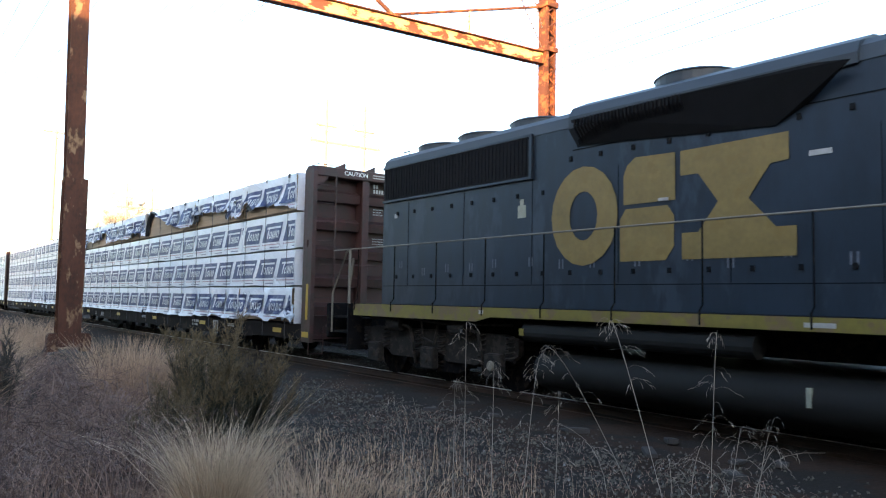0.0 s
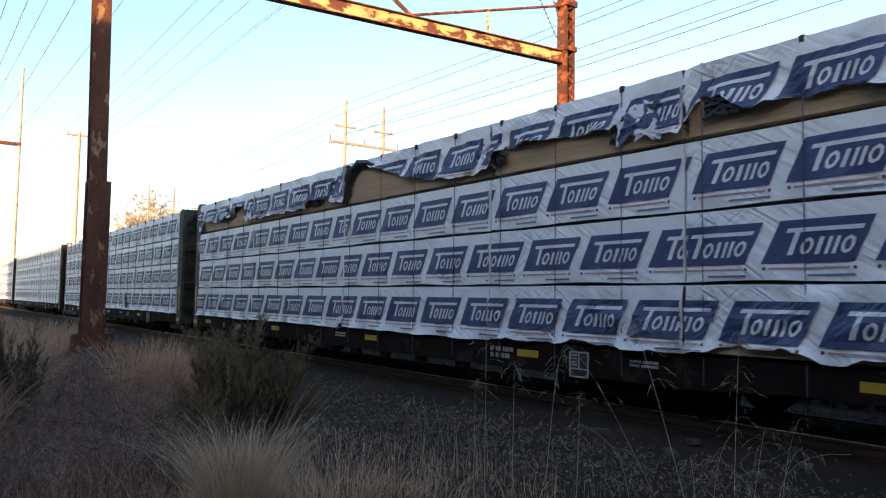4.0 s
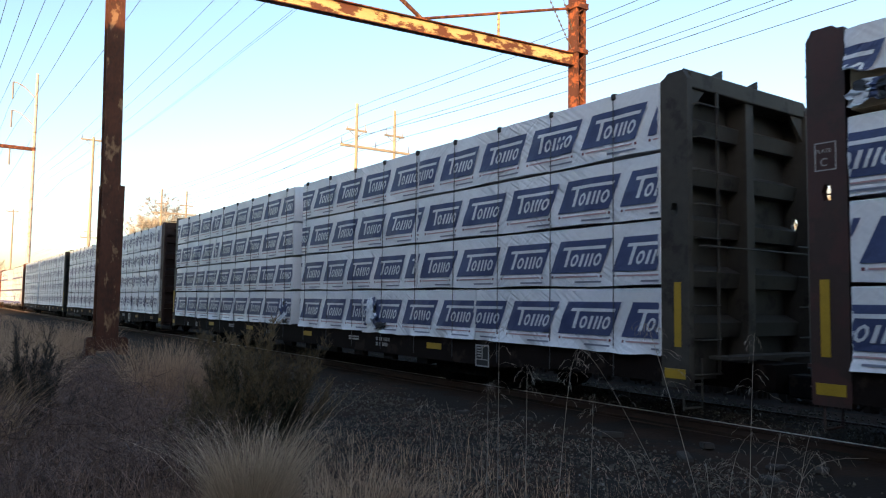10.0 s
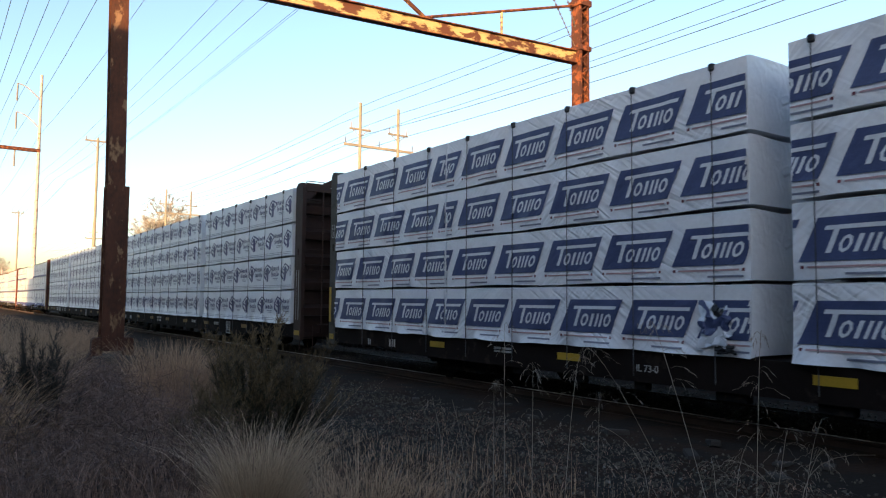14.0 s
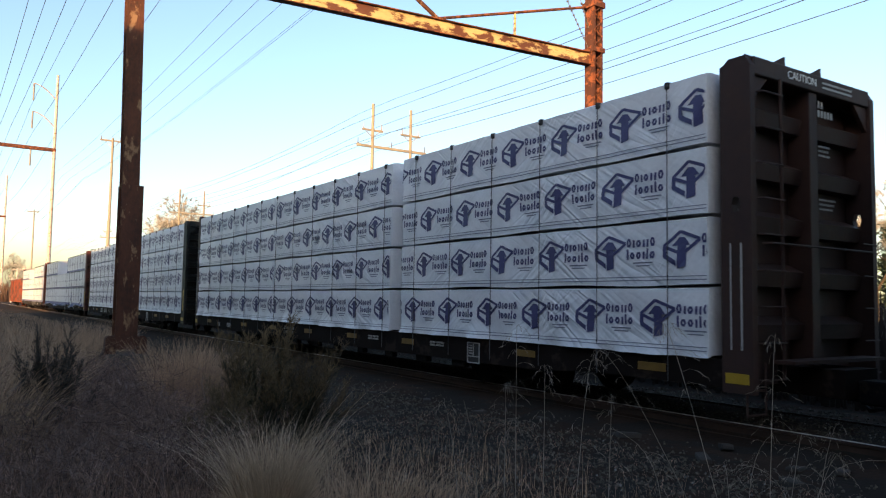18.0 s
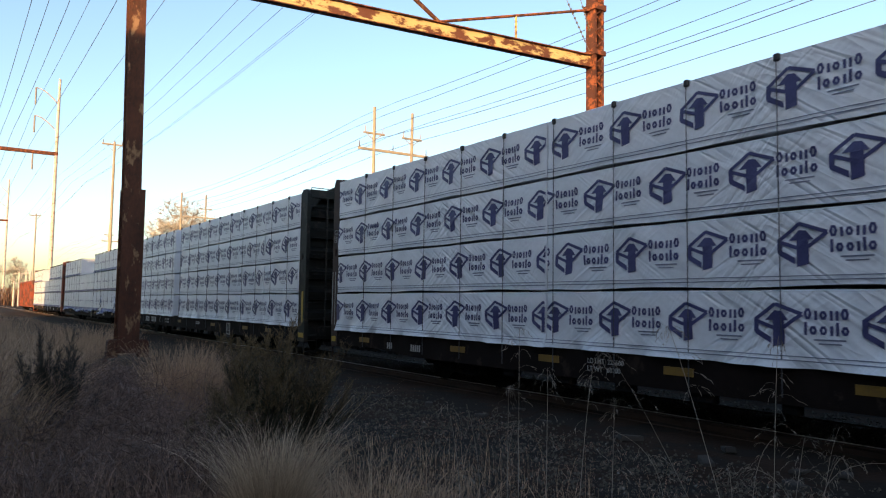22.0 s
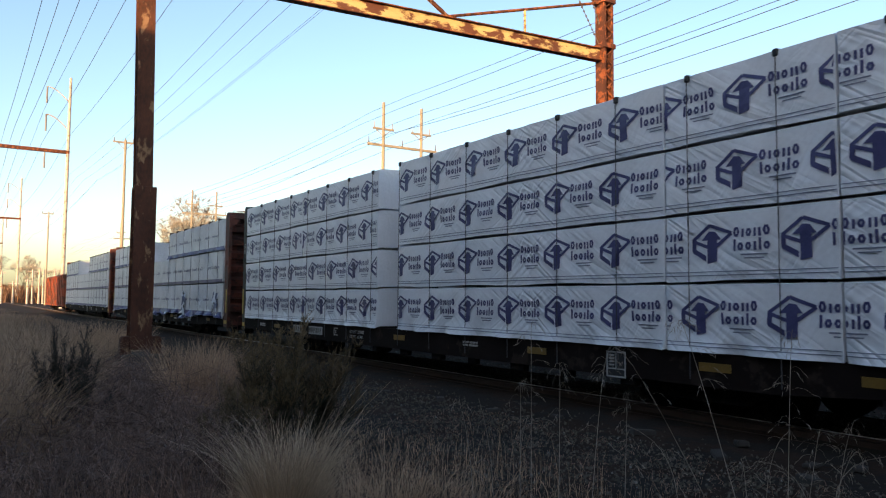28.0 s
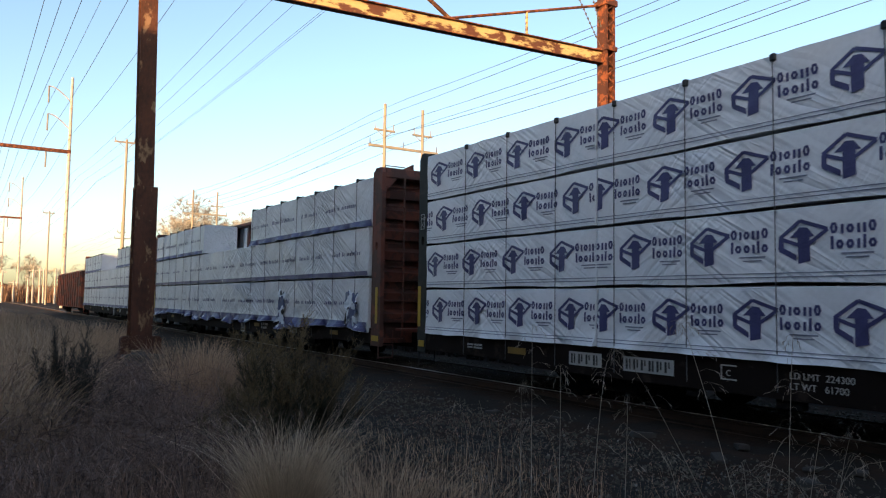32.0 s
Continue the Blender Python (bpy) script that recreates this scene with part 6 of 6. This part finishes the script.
blades("straw_litter", 5200, (0, 0), 0, (0.03, 0.13), 0.0028, 3.0, STRAW_GREY, "bits of dull straw lying on the ballast", "straw litter", "stuff", seed=71, area=(-9.5, -0.8, 2.3, 6.6), droop=0.8)
twig_tangle("brush", 26000, (-14.5, -5.6, -1.0, 2.2), 0.75, 66)
twig_tangle("brush", 12000, (-15.5, -8.5, 1.2, 4.2), 0.6, 68)
blades("ground_litter", 6000, (0, 0), 0, (0.02, 0.10), 0.007, 3.0, FALLEN, "fallen leaves and bits of straw on the ground", "leaf litter", "stuff", seed=63, area=(-8, -1, -1, 3.8), droop=0.7)


def cedar(at, height, radius, count, label, seed, lean=(0, 0), inside=CEDAR_SHADED, outside=CEDAR):
    """A feathery shrub: limbs fan up from the foot; inner sprays dark with the crown's shade in their colour, olive
    ones at the tips, gaps between.
    """
    rnd = random.Random(seed)
    b = thing("cedar_bush", label, "bush", "cedar shrubs beside the track")
    foot = Vector((*at, ground_height(*at)))
    bm = bmesh.new()
    limbs = []
    for k in range(30):
        a = 2.4 * k + rnd.uniform(-.5, .5)
        r = radius * rnd.uniform(0.25, 1.1)
        top = height * rnd.uniform(0.45, 1.0) * (1 - 0.35 * (r / radius) ** 2)
        tip = foot + Vector((r * math.cos(a) + lean[0] * top, r * math.sin(a) + lean[1] * top, top))
        mid = foot.lerp(tip, 0.5) + Vector((math.cos(a) * r * 0.18, math.sin(a) * r * 0.18, -0.04))
        pts = [foot * (1 - f) ** 2 + mid * 2 * f * (1 - f) + tip * f * f for f in (0, 0.25, 0.5, 0.75, 1.0)]
        for i in range(4):
            rod(bm, pts[i], pts[i + 1], 0.014 * (1 - i * 0.22), 0.014 * (0.78 - i * 0.22), 4)
        limbs.append(pts)
    part("trunk", bm, BARK, b)
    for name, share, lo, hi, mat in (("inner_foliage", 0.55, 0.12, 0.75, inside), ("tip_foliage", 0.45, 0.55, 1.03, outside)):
        verts, faces = [], []
        for c in range(int(count * share / 14)):
            pts = rnd.choice(limbs)
            f = rnd.uniform(lo, hi) * 4
            i = min(3, int(f))
            o = pts[i].lerp(pts[i + 1], f - i)
            along = (pts[i + 1] - pts[i]).normalized()
            way = (along * 0.7 + Vector((rnd.gauss(0, .55), rnd.gauss(0, .55), 0.55 + rnd.gauss(0, .3)))).normalized()
            reach = rnd.uniform(0.08, 0.24) * (1.15 - 0.45 * f / 4)
            for j in range(14):
                p = o + way * reach * j / 13
                d = (way + Vector((rnd.gauss(0, .6), rnd.gauss(0, .6), rnd.gauss(0.1, .5)))).normalized() * rnd.uniform(0.025, 0.06)
                s = d.cross(Vector((rnd.gauss(0, 1), rnd.gauss(0, 1), rnd.gauss(0, 1)))).normalized() * 0.0028
                k = len(verts)
                verts += [p - s, p + s, p + d]
                faces.append((k, k + 1, k + 2))
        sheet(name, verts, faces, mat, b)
    return b


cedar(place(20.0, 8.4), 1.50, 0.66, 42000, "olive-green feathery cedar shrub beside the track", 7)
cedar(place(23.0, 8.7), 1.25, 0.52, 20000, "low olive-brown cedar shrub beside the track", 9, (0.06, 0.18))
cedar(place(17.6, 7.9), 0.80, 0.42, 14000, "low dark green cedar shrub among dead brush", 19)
cedar(place(6.3, 9.4), 1.30, 0.50, 26000, "slim dark juniper sapling among dry grass", 8, (0, 0), DARK_LEAF, DARK_LEAF)


def bare_tree(at, height, seed, mat=TWIG, spread_w=0.55, label="leafless tree with fine branches, lit by low sun"):
    rnd = random.Random(seed)
    t = thing("tree", label, "tree", "bare trees in the distance")
    bm = bmesh.new()
    tips = []

    def grow(p, d, ln, r, depth):
        q = p + d * ln
        rod(bm, p, q, r, r * 0.65, 5 if depth > 2 else 4)
        if depth == 0:
            tips.append((q, d))
            return
        for k in range(3 if depth > 2 else rnd.choice((2, 3, 3))):
            nd = (d + Vector((rnd.gauss(0, spread_w), rnd.gauss(0, spread_w), rnd.uniform(-0.1, 0.35)))).normalized()
            grow(q if rnd.random() < 0.7 else p.lerp(q, 0.7), nd, ln * rnd.uniform(0.62, 0.85), r * 0.6, depth - 1)
    x, y = at
    base = Vector((x, y, ground_height(x, y) - 0.2))
    grow(base, Vector((0, 0, 1)), height * 0.24, height * 0.012, 5)
    part("trunk", bm, BARK, t)
    verts, faces = [], []
    for p, d in tips:
        for k in range(26):
            e = p + (d + Vector((rnd.gauss(0, .6), rnd.gauss(0, .6), rnd.gauss(0.1, .5)))).normalized() * height * rnd.uniform(0.03, 0.09)
            s = Vector((rnd.gauss(0, 1), rnd.gauss(0, 1), rnd.gauss(0, 1))).normalized() * height * 0.0012
            i = len(verts)
            verts += [p - s, p + s, e]
            faces.append((i, i + 1, i + 2))
    sheet("crown", verts, faces, mat, t)
    return t


for k, (a, d, h) in enumerate(((12.9, 150, 17), (14.6, 155, 20.5), (16.2, 160, 19), (17.8, 180, 17), (2.2, 260, 14), (3.4, 300, 16), (5.0, 280, 13), (7.6, 300, 17), (72, 60, 14), (77, 62, 16), (82, 66, 15), (66, 60, 12), (88, 55, 13), (61, 52, 9), (63.5, 48, 9.5), (68.5, 50, 10.5), (71, 55, 11))):
    bare_tree(place(a, d), h * (1.32 if d > 100 else 1.15), 70 + k)


def pine(at, height, seed):
    rnd = random.Random(seed)
    t = thing("pine_tree", "dark evergreen tree behind the track", "tree", "evergreens behind the track")
    x, y = at
    z0 = ground_height(x, y) - 0.2
    bm = bmesh.new()
    rod(bm, (x, y, z0), (x, y, z0 + height), height * 0.016, 0.03, 7)
    verts, faces = [], []
    for k in range(90):
        f = rnd.uniform(0.15, 0.98)
        a = rnd.uniform(0, 6.28)
        r = height * 0.22 * (1 - f) ** 0.8 * rnd.uniform(0.6, 1.2) + 0.2
        p = Vector((x, y, z0 + height * f))
        q = p + Vector((r * math.cos(a), r * math.sin(a), -0.1 * r + rnd.uniform(0, .5)))
        rod(bm, p, q, 0.05, 0.015, 4)
        for j in range(45):
            o = p.lerp(q, rnd.uniform(0.25, 1.05)) + Vector((rnd.gauss(0, .2), rnd.gauss(0, .2), rnd.gauss(0, .2)))
            d = Vector((rnd.gauss(0, 1), rnd.gauss(0, 1), rnd.gauss(0.2, .6))).normalized() * rnd.uniform(0.25, 0.55)
            s = d.cross(Vector((rnd.gauss(0, 1), rnd.gauss(0, 1), 1))).normalized() * 0.06
            i = len(verts)
            verts += [o - s, o + s, o + d]
            faces.append((i, i + 1, i + 2))
    part("trunk", bm, BARK, t)
    sheet("crown", verts, faces, EVERGREEN, t)
    return t


for k, (a, d, h) in enumerate(((80, 48, 11), (85, 50, 12), (90, 50, 11.5), (75, 56, 10), (64.6, 50, 6.5), (66.4, 46, 7.5), (68.6, 48, 8.0), (71.5, 50, 8.5))):
    pine(place(a, d), h, 130 + k)


def far_house(x, y, w, d, h, label):
    b = thing("far_building", label, "building", "buildings in the distance")
    boxes("wall", HOUSE_WALL, b, (-d / 2, d / 2, -w / 2, w / 2, -0.5, h))
    bm = bmesh.new()
    prism(bm, [(-w / 2 - 0.3, h), (w / 2 + 0.3, h), (0, h + w * 0.25)], -d / 2 - 0.3, d / 2 + 0.3, "x")
    part("roof", bm, GREASE, b, "dark roof")
    for k in range(3):
        boxes("window", GRILLE, b, (d / 2, d / 2 + 0.05, -w / 2 + w * (k + 0.5) / 3 - 0.5, -w / 2 + w * (k + 0.5) / 3 + 0.5, h * 0.4, h * 0.7))
    b.matrix_basis = pose(x, y, 0)
    return b



def yard_post(x, y, h, arm):
    p = thing("yard_post", "slim steel post in a distant yard, in warm low sunlight", "post", "posts in the distant yard")
    bm = bmesh.new()
    rod(bm, (0, 0, -0.3), (0, 0, h), 0.24, 0.20, 6)
    part("shaft", bm, GALVANISED, p)
    bm = bmesh.new()
    box(bm, -0.1, 0.1, -arm, arm, h - 0.5, h - 0.3)
    part("crossarm", bm, GALVANISED, p)
    p.matrix_basis = pose(x, y, 0)
    return p


RUST_BRUSH = material("rust_brown_brush", (0.16, 0.085, 0.05), 0.9, vary=0.4, scale=1, bump=0, per=0.5)
far = random.Random(91)
for k in range(26):
    yard_post(-far.uniform(150, 260), far.uniform(-9, 6.0), far.uniform(3.5, 7.5), far.uniform(0.4, 1.6))
for y, h in ((7.0, 6.6), (11.6, 5.0), (12.5, 7.0), (14.0, 7.4), (14.7, 7.2), (16.5, 7.2), (18.2, 6.0), (9.3, 4.5)):
    yard_post(-180 - far.uniform(-4, 4), y, h, far.uniform(0.3, 1.2))
blades("far_brush", 2600, (0, 0), 0, (2.0, 6.0), 0.12, 0.7, RUST_BRUSH, "rust-brown brush lit by low sun behind a distant yard", "brush", "stuff", seed=95, area=(-235, -195, 4, 32), droop=0.2)
for x, y, ww, dd, hh in ((-262, -6, 14, 10, 4), (-290, 5, 16, 10, 4.5)):
    far_house(x, y, ww, dd, hh, "small pale building in warm low sunlight")

# ---- shade from behind: a plain dark wall, unseen, added to block the low sun ----
boxes("warehouse_wall", BALLAST, None, (-30, 160, -13, -12, -0.5, 11.7), (-64, -30.002, -13, -12, -0.5, 8.2))
tagged(bpy.data.objects["warehouse_wall"], "plain dark wall, out of view, added to shade the track", "wall", kind="structure")


# ---- what moves ----
def rolled(t):
    for (a, p), (b, q) in zip(ROLL, ROLL[1:]):
        if a <= t <= b:
            return p + (q - p) * (t - a) / (b - a)
    return ROLL[-1][1]


def motions():
    for ob, x, y, z, turn in RIDERS:
        walk(ob, [(t, pose(x + s, y, z, 0, 0, turn)) for t, s in ROLL])
    spin = [(k * 4 / 30, math.degrees((rolled(k * 4 / 30) - ROLL[0][1]) / 0.42)) for k in range(241)]
    for ob, x, z in SPINNERS:
        walk(ob, [(t, pose(x, 0, z, 0, a, 0)) for t, a in spin])


motions()
